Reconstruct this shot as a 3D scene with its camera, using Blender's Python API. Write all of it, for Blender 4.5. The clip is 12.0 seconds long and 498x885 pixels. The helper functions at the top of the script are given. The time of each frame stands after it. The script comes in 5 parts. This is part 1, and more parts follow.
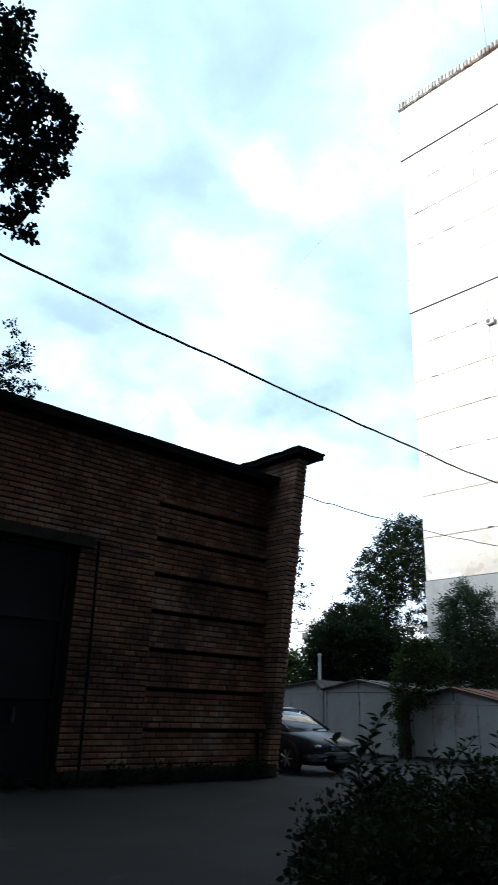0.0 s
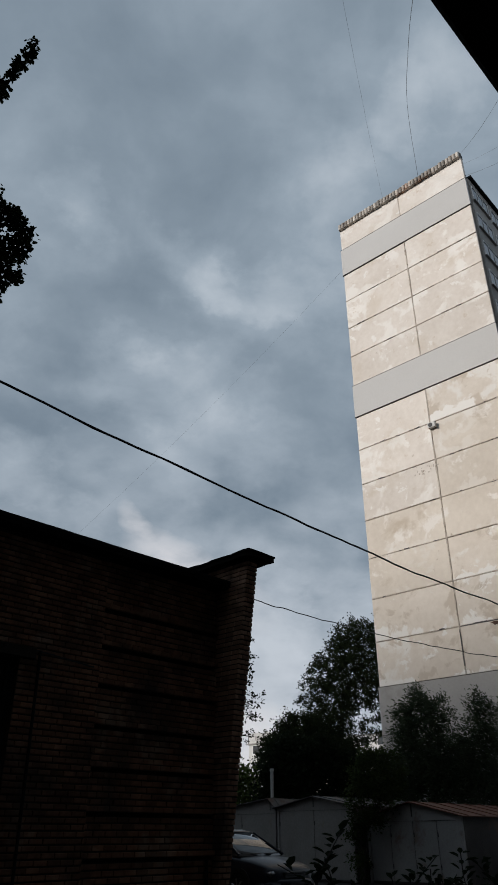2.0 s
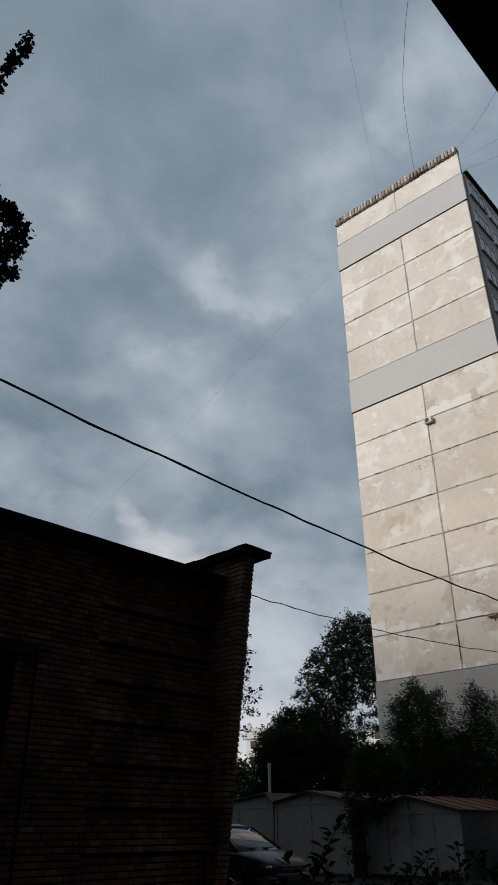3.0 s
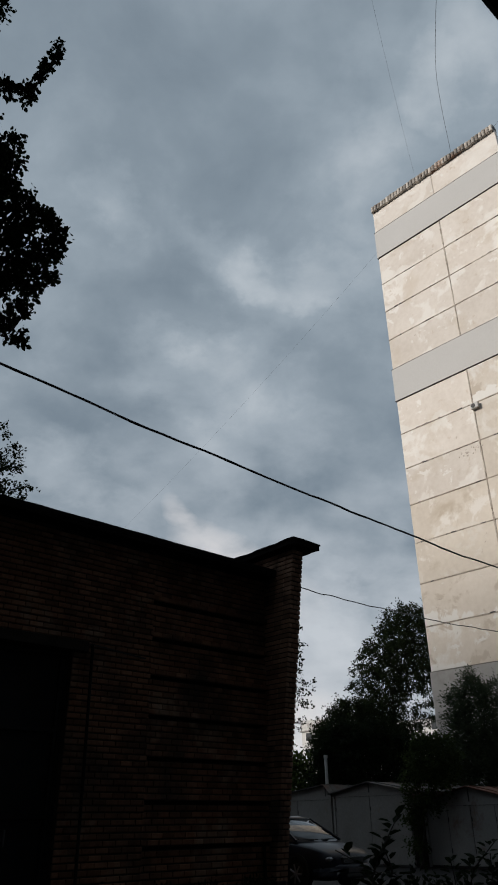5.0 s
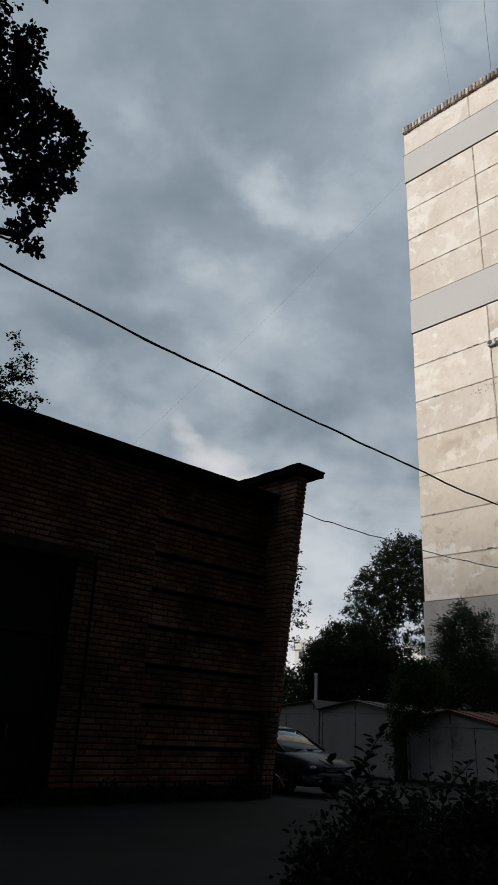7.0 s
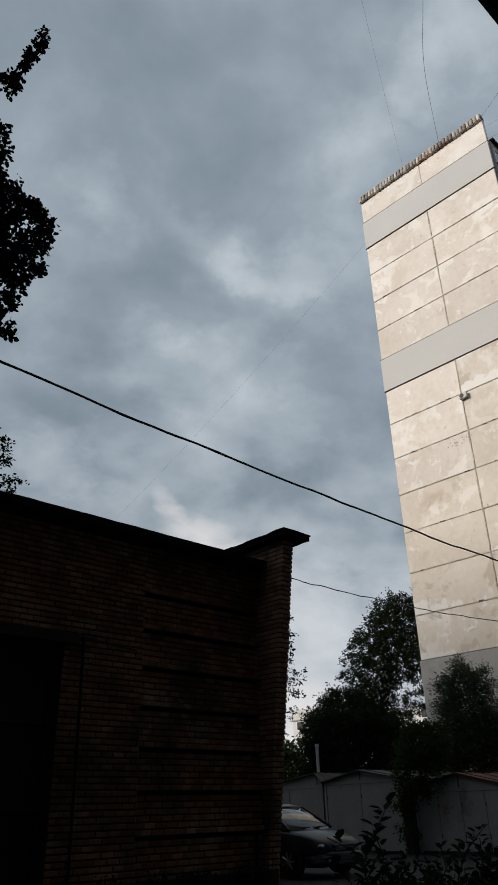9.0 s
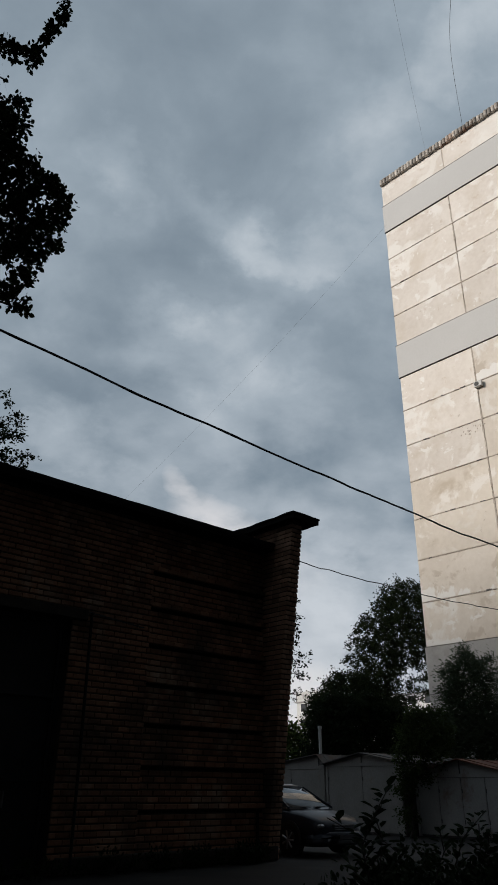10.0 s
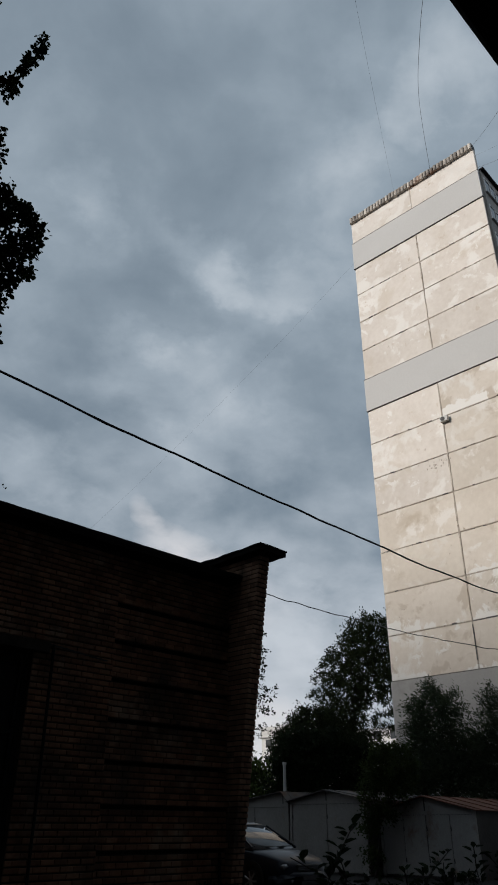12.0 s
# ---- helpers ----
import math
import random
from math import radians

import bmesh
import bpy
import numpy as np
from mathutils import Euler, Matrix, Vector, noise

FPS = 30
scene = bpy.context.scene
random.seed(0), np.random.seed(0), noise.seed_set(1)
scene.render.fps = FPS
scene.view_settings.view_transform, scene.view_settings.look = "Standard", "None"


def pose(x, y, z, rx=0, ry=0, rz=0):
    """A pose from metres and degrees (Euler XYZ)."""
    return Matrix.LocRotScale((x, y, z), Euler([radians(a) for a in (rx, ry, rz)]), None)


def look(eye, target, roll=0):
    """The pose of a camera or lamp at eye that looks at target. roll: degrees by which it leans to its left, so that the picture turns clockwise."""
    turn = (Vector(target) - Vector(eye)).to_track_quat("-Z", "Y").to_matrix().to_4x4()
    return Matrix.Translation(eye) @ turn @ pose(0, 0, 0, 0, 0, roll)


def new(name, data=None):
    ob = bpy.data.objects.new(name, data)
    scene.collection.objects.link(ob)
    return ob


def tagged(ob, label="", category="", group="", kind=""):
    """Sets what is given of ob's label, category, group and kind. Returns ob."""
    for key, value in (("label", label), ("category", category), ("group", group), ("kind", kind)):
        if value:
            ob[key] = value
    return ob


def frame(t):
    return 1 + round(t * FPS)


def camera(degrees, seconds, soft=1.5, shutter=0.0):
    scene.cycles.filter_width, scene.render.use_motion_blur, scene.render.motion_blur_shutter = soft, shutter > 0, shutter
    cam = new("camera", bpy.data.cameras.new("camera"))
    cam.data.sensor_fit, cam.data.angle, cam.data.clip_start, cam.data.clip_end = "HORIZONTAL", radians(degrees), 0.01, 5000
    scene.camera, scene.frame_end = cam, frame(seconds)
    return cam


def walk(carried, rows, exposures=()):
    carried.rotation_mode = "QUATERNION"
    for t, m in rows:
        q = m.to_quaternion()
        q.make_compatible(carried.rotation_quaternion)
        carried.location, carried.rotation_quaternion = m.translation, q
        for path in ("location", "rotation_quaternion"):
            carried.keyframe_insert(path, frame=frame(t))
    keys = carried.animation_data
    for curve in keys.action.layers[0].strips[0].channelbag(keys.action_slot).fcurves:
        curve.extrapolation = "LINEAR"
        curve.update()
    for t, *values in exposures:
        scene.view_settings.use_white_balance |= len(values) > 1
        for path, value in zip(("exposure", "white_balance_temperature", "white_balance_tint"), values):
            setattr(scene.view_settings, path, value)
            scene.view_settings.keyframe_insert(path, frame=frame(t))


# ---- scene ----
EYE = 1.3

# ---- camera ----
cam = camera(38.3, 12.0, soft=1.6, shutter=0.5)
ROWS = [
    (0.0, pose(0, 0, EYE, 110.56, -1.61, 4.04)),
    (0.2, pose(0, 0, EYE, 109.89, -1.53, 2.61)),
    (0.3, pose(0, 0, EYE, 108.24, -1.5, 1.84)),
    (0.4, pose(0, 0, EYE, 107.31, -3.2, 0.93)),
    (0.5, pose(0, 0, EYE, 107.72, -3.03, 0.09)),
    (0.7, pose(0, 0, EYE, 107.75, -2.08, -0.44)),
    (0.8, pose(0, 0, EYE, 108.99, -2.1, -0.46)),
    (1.0, pose(0, 0, EYE, 112.19, -0.81, -0.75)),
    (1.2, pose(0, 0, EYE, 113.64, -0.22, 0.07)),
    (1.5, pose(0, 0, EYE, 118.19, -0.09, 0.82)),
    (2.0, pose(0, 0, EYE, 118.75, 0.16, 0.42)),
    (2.5, pose(0, 0, EYE, 118.54, 0.14, 0.07)),
    (2.7, pose(0, 0, EYE, 118.36, 0.3, -0.03)),
    (4.3, pose(0, 0, EYE, 119.0, 1.42, 3.18)),
    (4.5, pose(0, 0, EYE, 119.03, 1.47, 3.17)),
    (5.0, pose(0, 0, EYE, 117.94, 0.71, 4.4)),
    (5.5, pose(0, 0, EYE, 117.09, 0.54, 4.46)),
    (6.0, pose(0, 0, EYE, 116.73, 1.15, 4.29)),
    (6.5, pose(0, 0, EYE, 114.24, -1.5, 3.6)),
    (6.7, pose(0, 0, EYE, 111.87, -2.95, 3.69)),
    (8.3, pose(0, 0, EYE, 113.83, 0.33, 3.61)),
    (8.5, pose(0, 0, EYE, 115.65, -0.1, 3.97)),
    (9.0, pose(0, 0, EYE, 117.24, 1.45, 3.85)),
    (9.5, pose(0, 0, EYE, 116.67, 0.72, 3.58)),
    (10.0, pose(0, 0, EYE, 115.83, -0.44, 3.97)),
    (10.5, pose(0, 0, EYE, 115.94, 0.17, 3.28)),
    (11.0, pose(0, 0, EYE, 117.3, 0.58, 0.94)),
    (11.5, pose(0, 0, EYE, 117.34, 0.21, 1.06)),
    (12.0, pose(0, 0, EYE, 118.32, -0.1, 1.33)),
]
EXPOSURES = [(0.0, 1.74, 5650, 6), (0.2, 1.16, 5650, 6), (0.4, 0.74, 5650, 5), (0.5, 0.63, 5700, 5), (0.7, 0.43, 6000, 8), (0.8, 0.39, 6150, 9),
             (1.0, 0.27, 6300, 11), (1.5, 0.06, 6300, 12), (2.5, -0.08, 6300, 11.5), (4.5, -0.07, 6400, 11.5), (5.5, 0.0, 6500, 11.5), (6.5, 0.03, 6500, 11.5), (8.5, 0.24, 6550, 11.5),
             (9.0, 0.09, 6550, 11.5), (9.5, 0.05, 6500, 11.5), (11.0, 0.0, 6400, 11.5), (12.0, -0.02, 6350, 11.5)]

walk(cam, ROWS, EXPOSURES)

# ---- sky and sun ----
SUN_FROM = (-0.931, -0.357)      # where the low sun stands, seen from above
SUN_HEIGHT = 17.0              # degrees over the horizon


def mathnode(nt, op, a, b=None, clamp=False):
    n = nt.nodes.new("ShaderNodeMath")
    n.operation, n.use_clamp = op, clamp
    for i, v in enumerate((a, b)):
        if v is None:
            continue
        if isinstance(v, (int, float)):
            n.inputs[i].default_value = v
        else:
            nt.links.new(v, n.inputs[i])
    return n.outputs[0]


def noisenode(nt, vec, scale, detail=4.0, rough=0.55, distort=0.0):
    n = nt.nodes.new("ShaderNodeTexNoise")
    n.inputs["Scale"].default_value = scale
    n.inputs["Detail"].default_value = detail
    n.inputs["Roughness"].default_value = rough
    n.inputs["Distortion"].default_value = distort
    if vec is not None:
        nt.links.new(vec, n.inputs["Vector"])
    return n.outputs["Fac"]


def rampnode(nt, fac, stops):
    n = nt.nodes.new("ShaderNodeValToRGB")
    els = n.color_ramp.elements
    els[0].position, els[0].color = stops[0][0], (*stops[0][1], 1)
    els[1].position, els[1].color = stops[-1][0], (*stops[-1][1], 1)
    for p, c in stops[1:-1]:
        e = els.new(p)
        e.color = (*c, 1)
    nt.links.new(fac, n.inputs[0])
    return n.outputs[0]


def mixnode(nt, fac, a, b, mode="MIX"):
    n = nt.nodes.new("ShaderNodeMix")
    n.data_type, n.blend_type = "RGBA", mode
    for socket, v in ((n.inputs[0], fac), (n.inputs[6], a), (n.inputs[7], b)):
        if isinstance(v, (int, float)):
            socket.default_value = v
        elif isinstance(v, tuple):
            socket.default_value = (*v, 1)
        else:
            nt.links.new(v, socket)
    return n.outputs[2]


def make_sky():
    w = bpy.data.worlds.new("overcast_sky")
    scene.world = w
    w.use_nodes = True
    nt = w.node_tree
    nt.nodes.clear()
    out = nt.nodes.new("ShaderNodeOutputWorld")
    bg = nt.nodes.new("ShaderNodeBackground")
    sky = nt.nodes.new("ShaderNodeTexSky")
    sky.sky_type, sky.sun_disc = "NISHITA", False
    sky.sun_elevation = radians(SUN_HEIGHT)
    sky.sun_rotation = math.atan2(SUN_FROM[0], SUN_FROM[1])
    clear = mixnode(nt, 1.0, sky.outputs[0], (0.07, 0.07, 0.07), "MULTIPLY")
    tc = nt.nodes.new("ShaderNodeTexCoord")
    sep = nt.nodes.new("ShaderNodeSeparateXYZ")
    nt.links.new(tc.outputs["Generated"], sep.inputs[0])
    up = mathnode(nt, "MAXIMUM", sep.outputs[2], 0.0)
    high = mathnode(nt, "ADD", up, 0.40)
    comb = nt.nodes.new("ShaderNodeCombineXYZ")
    nt.links.new(mathnode(nt, "DIVIDE", sep.outputs[0], high), comb.inputs[0])
    nt.links.new(mathnode(nt, "DIVIDE", sep.outputs[1], high), comb.inputs[1])
    flat = comb.outputs[0]
    big = noisenode(nt, flat, 1.9, 2.0, 0.5, 0.0)
    fine = noisenode(nt, flat, 5.0, 9.0, 0.55, 0.2)
    curl = noisenode(nt, flat, 10.0, 7.0, 0.56, 0.3)
    body = mathnode(nt, "ADD", mathnode(nt, "MULTIPLY", big, 0.34), mathnode(nt, "ADD", mathnode(nt, "MULTIPLY", fine, 0.50), mathnode(nt, "MULTIPLY", curl, 0.16)))
    # directions bent by the clouds' own turbulence, so that no bank has a plain outline
    bend = nt.nodes.new("ShaderNodeTexNoise")
    bend.inputs["Scale"].default_value, bend.inputs["Detail"].default_value, bend.inputs["Roughness"].default_value = 6.5, 7.0, 0.6
    nt.links.new(flat, bend.inputs["Vector"])
    off = nt.nodes.new("ShaderNodeVectorMath")
    off.operation = "MULTIPLY_ADD"
    off.inputs[1].default_value = (0.20, 0.20, 0.20)
    off.inputs[2].default_value = (-0.10, -0.10, -0.10)
    nt.links.new(bend.outputs["Color"], off.inputs[0])
    bent = nt.nodes.new("ShaderNodeVectorMath")
    nt.links.new(tc.outputs["Generated"], bent.inputs[0])
    nt.links.new(off.outputs[0], bent.inputs[1])
    little = nt.nodes.new("ShaderNodeVectorMath")
    little.operation = "MULTIPLY_ADD"
    little.inputs[1].default_value = (0.22, 0.22, 0.22)
    nt.links.new(off.outputs[0], little.inputs[0])
    nt.links.new(tc.outputs["Generated"], little.inputs[2])
    ahead = mathnode(nt, "GREATER_THAN", sep.outputs[1], 0.0)
    # heavier banks and thinner puffs of the deck, and torn openings in it
    torn_open = None
    for az, el, wide, tall, tilt, gain in CLOUD_HEAVY + CLOUD_PUFFS + CLOUD_TEARS:
        d = Vector((math.sin(radians(az)), math.cos(radians(az)), el)).normalized()
        right = Vector((math.cos(radians(az)), -math.sin(radians(az)), 0))
        over = right.cross(d)
        c, q = math.cos(radians(tilt)), math.sin(radians(tilt))
        square = None
        for axis, size in ((right * c + over * q, wide), (over * c - right * q, tall)):
            dot = nt.nodes.new("ShaderNodeVectorMath")
            dot.operation = "DOT_PRODUCT"
            dot.inputs[1].default_value = axis
            nt.links.new((bent if gain < 1 else little).outputs[0], dot.inputs[0])
            k = mathnode(nt, "DIVIDE", mathnode(nt, "SUBTRACT", dot.outputs["Value"], axis.dot(d)), math.sin(radians(size)))
            k = mathnode(nt, "MULTIPLY", k, k)
            square = k if square is None else mathnode(nt, "ADD", square, k)
        near = mathnode(nt, "MULTIPLY", mathnode(nt, "SUBTRACT", 1.0, square, True), ahead)
        if gain < 1:
            body = mathnode(nt, "ADD", body, mathnode(nt, "MULTIPLY", near, gain))
        else:
            near = mathnode(nt, "MULTIPLY", near, gain - 1, True)
            torn_open = near if torn_open is None else mathnode(nt, "MAXIMUM", torn_open, near)
    cloud = rampnode(nt, body, [(0.34, CLOUD_DARK), (0.46, CLOUD_MID), (0.56, CLOUD_LIGHT), (0.70, CLOUD_PALE)])
    # the cloud deck thins towards the horizon
    low = mathnode(nt, "POWER", mathnode(nt, "SUBTRACT", 1.0, up, True), 3.6)
    patchy = mathnode(nt, "SUBTRACT", mathnode(nt, "MULTIPLY", body, 6.0), 2.2, True)
    glow = mathnode(nt, "MULTIPLY", mathnode(nt, "MULTIPLY", low, 1.2), patchy, True)
    cloud = mixnode(nt, glow, cloud, CLOUD_LOW)
    shred = mathnode(nt, "SUBTRACT", mathnode(nt, "MULTIPLY", mathnode(nt, "ADD", fine, curl), 2.0), 1.25, True)
    cloud = mixnode(nt, mathnode(nt, "MULTIPLY", torn_open, shred, True), cloud, CLOUD_OPEN)
    mixed = mixnode(nt, 0.10, cloud, clear)
    nt.links.new(mixed, bg.inputs[0])
    bg.inputs[1].default_value = SKY_STRENGTH
    nt.links.new(bg.outputs[0], out.inputs[0])


# azimuth, rise, half width and height in degrees, tilt, and how far the deck thickens or thins; from 1 on it tears open
CLOUD_HEAVY = ((-3.3, 1.11, 8.0, 5.0, 0, -0.05), (-13.1, 0.785, 7.5, 4.6, 10, -0.08), (4.0, 0.66, 8.0, 5.5, -10, -0.06),
               (6.0, 0.45, 8.0, 9.0, 0, -0.035), (-24.0, 0.80, 7.0, 5.0, 0, -0.05), (-19.5, 0.57, 7.5, 4.4, 0, -0.06),
               (24.0, 1.05, 6.0, 6.0, 0, -0.05), (-20.0, 1.38, 14.0, 9.0, 0, -0.05))
CLOUD_PUFFS = ((-6.6, 0.915, 5.0, 3.0, -15, 0.085), (1.2, 0.85, 7.0, 3.0, -12, 0.085), (-17.6, 1.02, 2.0, 3.2, 20, 0.075),
               (9.0, 1.02, 5.0, 8.0, 15, 0.09), (22.0, 1.27, 5.0, 6.0, 0, 0.11), (15.6, 1.23, 4.0, 6.0, 25, 0.09),
               (-8.4, 0.655, 9.0, 4.0, 5, 0.10), (-20.0, 0.475, 4.2, 3.2, -30, 0.09), (-2.5, 0.54, 7.0, 3.8, 5, 0.07),
               (0.8, 0.21, 4.0, 8.0, 0, 0.13))
CLOUD_TEARS = ((-5.6, 0.325, 6.0, 2.6, -36, 2.0), (-9.3, 0.392, 3.6, 1.0, -48, 1.7), (-3.0, 0.30, 6.0, 2.6, -20, 1.4),
               (0.3, 0.10, 5.0, 3.2, 0, 2.2))
CLOUD_OPEN = (0.73, 0.725, 0.725)
CLOUD_DARK = (0.205, 0.260, 0.308)
CLOUD_MID = (0.258, 0.320, 0.370)
CLOUD_LIGHT = (0.330, 0.398, 0.450)
CLOUD_PALE = (0.54, 0.60, 0.64)
CLOUD_LOW = (0.635, 0.660, 0.690)
SKY_STRENGTH = 1.0
make_sky()

sun = bpy.data.lights.new("sun", "SUN")
sun.energy, sun.angle, sun.color = 2.9, radians(14.0), (1.0, 0.925, 0.825)
sun_ob = new("sun", sun)
flat_len = math.cos(radians(SUN_HEIGHT))
sun_dir = Vector((SUN_FROM[0] * flat_len, SUN_FROM[1] * flat_len, math.sin(radians(SUN_HEIGHT))))
sun_ob.matrix_world = look(sun_dir * 100, (0, 0, 0))


# ---- materials ----
def material(name, low, high, scale=3.0, fine=40.0, rough=0.8, metal=0.0, bump=0.3, spots=None, random_tint=0.0,
             island_tint=0.0, dist=0.01):
    """A worn surface: two colours mixed by broad and fine grain, with fine relief.
    spots: (colour, scale, start, end) for patches with a shape of their own."""
    m = bpy.data.materials.new(name)
    m.use_nodes = True
    nt = m.node_tree
    bsdf = nt.nodes["Principled BSDF"]
    geo = nt.nodes.new("ShaderNodeNewGeometry")
    vec = geo.outputs["Position"]
    broad = noisenode(nt, vec, scale, 4.0, 0.6)
    grain = noisenode(nt, vec, fine, 3.0, 0.6)
    both = mathnode(nt, "ADD", mathnode(nt, "MULTIPLY", broad, 0.65), mathnode(nt, "MULTIPLY", grain, 0.35))
    col = rampnode(nt, both, [(0.35, low), (0.65, high)])
    if spots:
        for colour, sc, a, b in spots:
            f = noisenode(nt, vec, sc, 5.0, 0.62, 0.3)
            f = mathnode(nt, "DIVIDE", mathnode(nt, "SUBTRACT", f, a), b - a, True)
            col = mixnode(nt, f, col, colour)
    if random_tint or island_tint:
        if random_tint:
            info = nt.nodes.new("ShaderNodeObjectInfo")
            r = info.outputs["Random"]
        else:
            r = geo.outputs["Random Per Island"]
        amount = random_tint or island_tint
        k = mathnode(nt, "ADD", mathnode(nt, "MULTIPLY", r, 2 * amount), 1 - amount)
        hsv = nt.nodes.new("ShaderNodeHueSaturation")
        nt.links.new(k, hsv.inputs["Value"])
        nt.links.new(col, hsv.inputs["Color"])
        col = hsv.outputs[0]
    nt.links.new(col, bsdf.inputs["Base Color"])
    bsdf.inputs["Roughness"].default_value = rough
    bsdf.inputs["Metallic"].default_value = metal
    if bump:
        b = nt.nodes.new("ShaderNodeBump")
        b.inputs["Strength"].default_value = bump
        b.inputs["Distance"].default_value = dist
        nt.links.new(both, b.inputs["Height"])
        nt.links.new(b.outputs[0], bsdf.inputs["Normal"])
    return m


def leaf_material(name, low, high):
    m = material(name, low, high, 1.2, 30.0, 0.75, 0, 0, island_tint=0.32)
    m.node_tree.nodes["Principled BSDF"].inputs["Specular IOR Level"].default_value = 0.08
    nt = m.node_tree
    bsdf = nt.nodes["Principled BSDF"]
    out = nt.nodes["Material Output"]
    tr = nt.nodes.new("ShaderNodeBsdfTranslucent")
    tr.inputs[0].default_value = (*[min(1.0, c * 1.5) for c in high], 1)
    mx = nt.nodes.new("ShaderNodeMixShader")
    mx.inputs[0].default_value = 0.18
    nt.links.new(bsdf.outputs[0], mx.inputs[1])
    nt.links.new(tr.outputs[0], mx.inputs[2])
    nt.links.new(mx.outputs[0], out.inputs[0])
    return m


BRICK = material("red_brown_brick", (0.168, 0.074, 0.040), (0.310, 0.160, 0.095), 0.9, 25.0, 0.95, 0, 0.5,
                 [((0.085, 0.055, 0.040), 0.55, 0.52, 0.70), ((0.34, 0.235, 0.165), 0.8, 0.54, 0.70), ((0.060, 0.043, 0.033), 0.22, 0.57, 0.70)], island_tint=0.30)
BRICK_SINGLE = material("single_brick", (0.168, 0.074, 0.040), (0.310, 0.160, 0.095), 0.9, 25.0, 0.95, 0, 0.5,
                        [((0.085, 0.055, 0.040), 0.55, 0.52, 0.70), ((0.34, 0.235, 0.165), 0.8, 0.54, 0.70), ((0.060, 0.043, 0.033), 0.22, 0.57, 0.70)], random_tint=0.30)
# pier brick is lightened: the open sky's light is put into its colour
BRICK_PIER = material("sky_lit_pier_brick", (0.23, 0.115, 0.068), (0.41, 0.25, 0.165), 0.9, 25.0, 0.95, 0, 0.5,
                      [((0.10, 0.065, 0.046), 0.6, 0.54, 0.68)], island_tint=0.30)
# mortar is darkened: the shade of deep joints is put into its colour
MORTAR = material("darkened_mortar", (0.028, 0.020, 0.015), (0.060, 0.045, 0.036), 2.0, 60.0, 0.95)
# also backs the recess gaps, where its dark tone makes the ledge shadows
PLINTH = material("dirty_plinth_and_gap_shade", (0.022, 0.018, 0.015), (0.055, 0.045, 0.037), 1.3, 30.0, 0.95)
CONCRETE = material("weathered_concrete", (0.20, 0.195, 0.185), (0.36, 0.35, 0.33), 0.8, 25.0, 0.92)
# near-black concrete of both slabs and the short pipe
SLAB_DARK = material("near_black_concrete", (0.010, 0.009, 0.0085), (0.026, 0.023, 0.021), 1.3, 30.0, 0.95)
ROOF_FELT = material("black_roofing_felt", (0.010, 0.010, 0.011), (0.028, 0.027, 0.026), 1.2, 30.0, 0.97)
GATE_STEEL = material("dark_painted_steel_gate", (0.009, 0.010, 0.0115), (0.022, 0.022, 0.0235), 1.0, 25.0, 0.6, 0.2, 0.2)
ROOF_SHEET = material("dull_roof_sheet", (0.045, 0.042, 0.04), (0.11, 0.10, 0.095), 0.9, 20.0, 0.85, 0.1, 0.25,
                      [((0.09, 0.045, 0.028), 0.9, 0.55, 0.68)])
RUST_ROOF = material("red_rusted_roof_sheet", (0.085, 0.030, 0.018), (0.185, 0.070, 0.040), 1.6, 30.0, 0.85, 0.1)
RUST = material("rusty_steel", (0.085, 0.042, 0.024), (0.20, 0.095, 0.052), 1.6, 30.0, 0.85, 0.1)
CREAM = material("cream_facade_paint", (0.635, 0.575, 0.515), (0.765, 0.715, 0.66), 0.22, 3.0, 0.88, 0, 0.15,
                 [((0.80, 0.765, 0.72), 0.42, 0.56, 0.62), ((0.615, 0.545, 0.465), 0.24, 0.55, 0.68),
                  ((0.80, 0.77, 0.73), 1.0, 0.61, 0.65), ((0.60, 0.52, 0.44), 1.7, 0.62, 0.70), ((0.40, 0.33, 0.26), 1.1, 0.70, 0.76)], random_tint=0.07, dist=0.03)
CREAM_PEELED = material("peeling_cream_paint", (0.61, 0.545, 0.47), (0.73, 0.67, 0.60), 0.16, 3.0, 0.88, 0, 0.2,
                        [((0.755, 0.725, 0.68), 0.30, 0.55, 0.61), ((0.555, 0.485, 0.41), 0.5, 0.53, 0.58),
                         ((0.775, 0.75, 0.71), 0.9, 0.61, 0.66), ((0.36, 0.29, 0.23), 1.1, 0.69, 0.74)], random_tint=0.05, dist=0.03)

CREAM_TAN = material("tan_facade_paint", (0.57, 0.51, 0.44), (0.68, 0.62, 0.545), 0.22, 3.0, 0.88, 0, 0.15,
                     [((0.74, 0.70, 0.65), 0.5, 0.60, 0.66), ((0.50, 0.43, 0.35), 0.3, 0.58, 0.68), ((0.40, 0.33, 0.26), 1.1, 0.69, 0.74)], random_tint=0.05, dist=0.03)


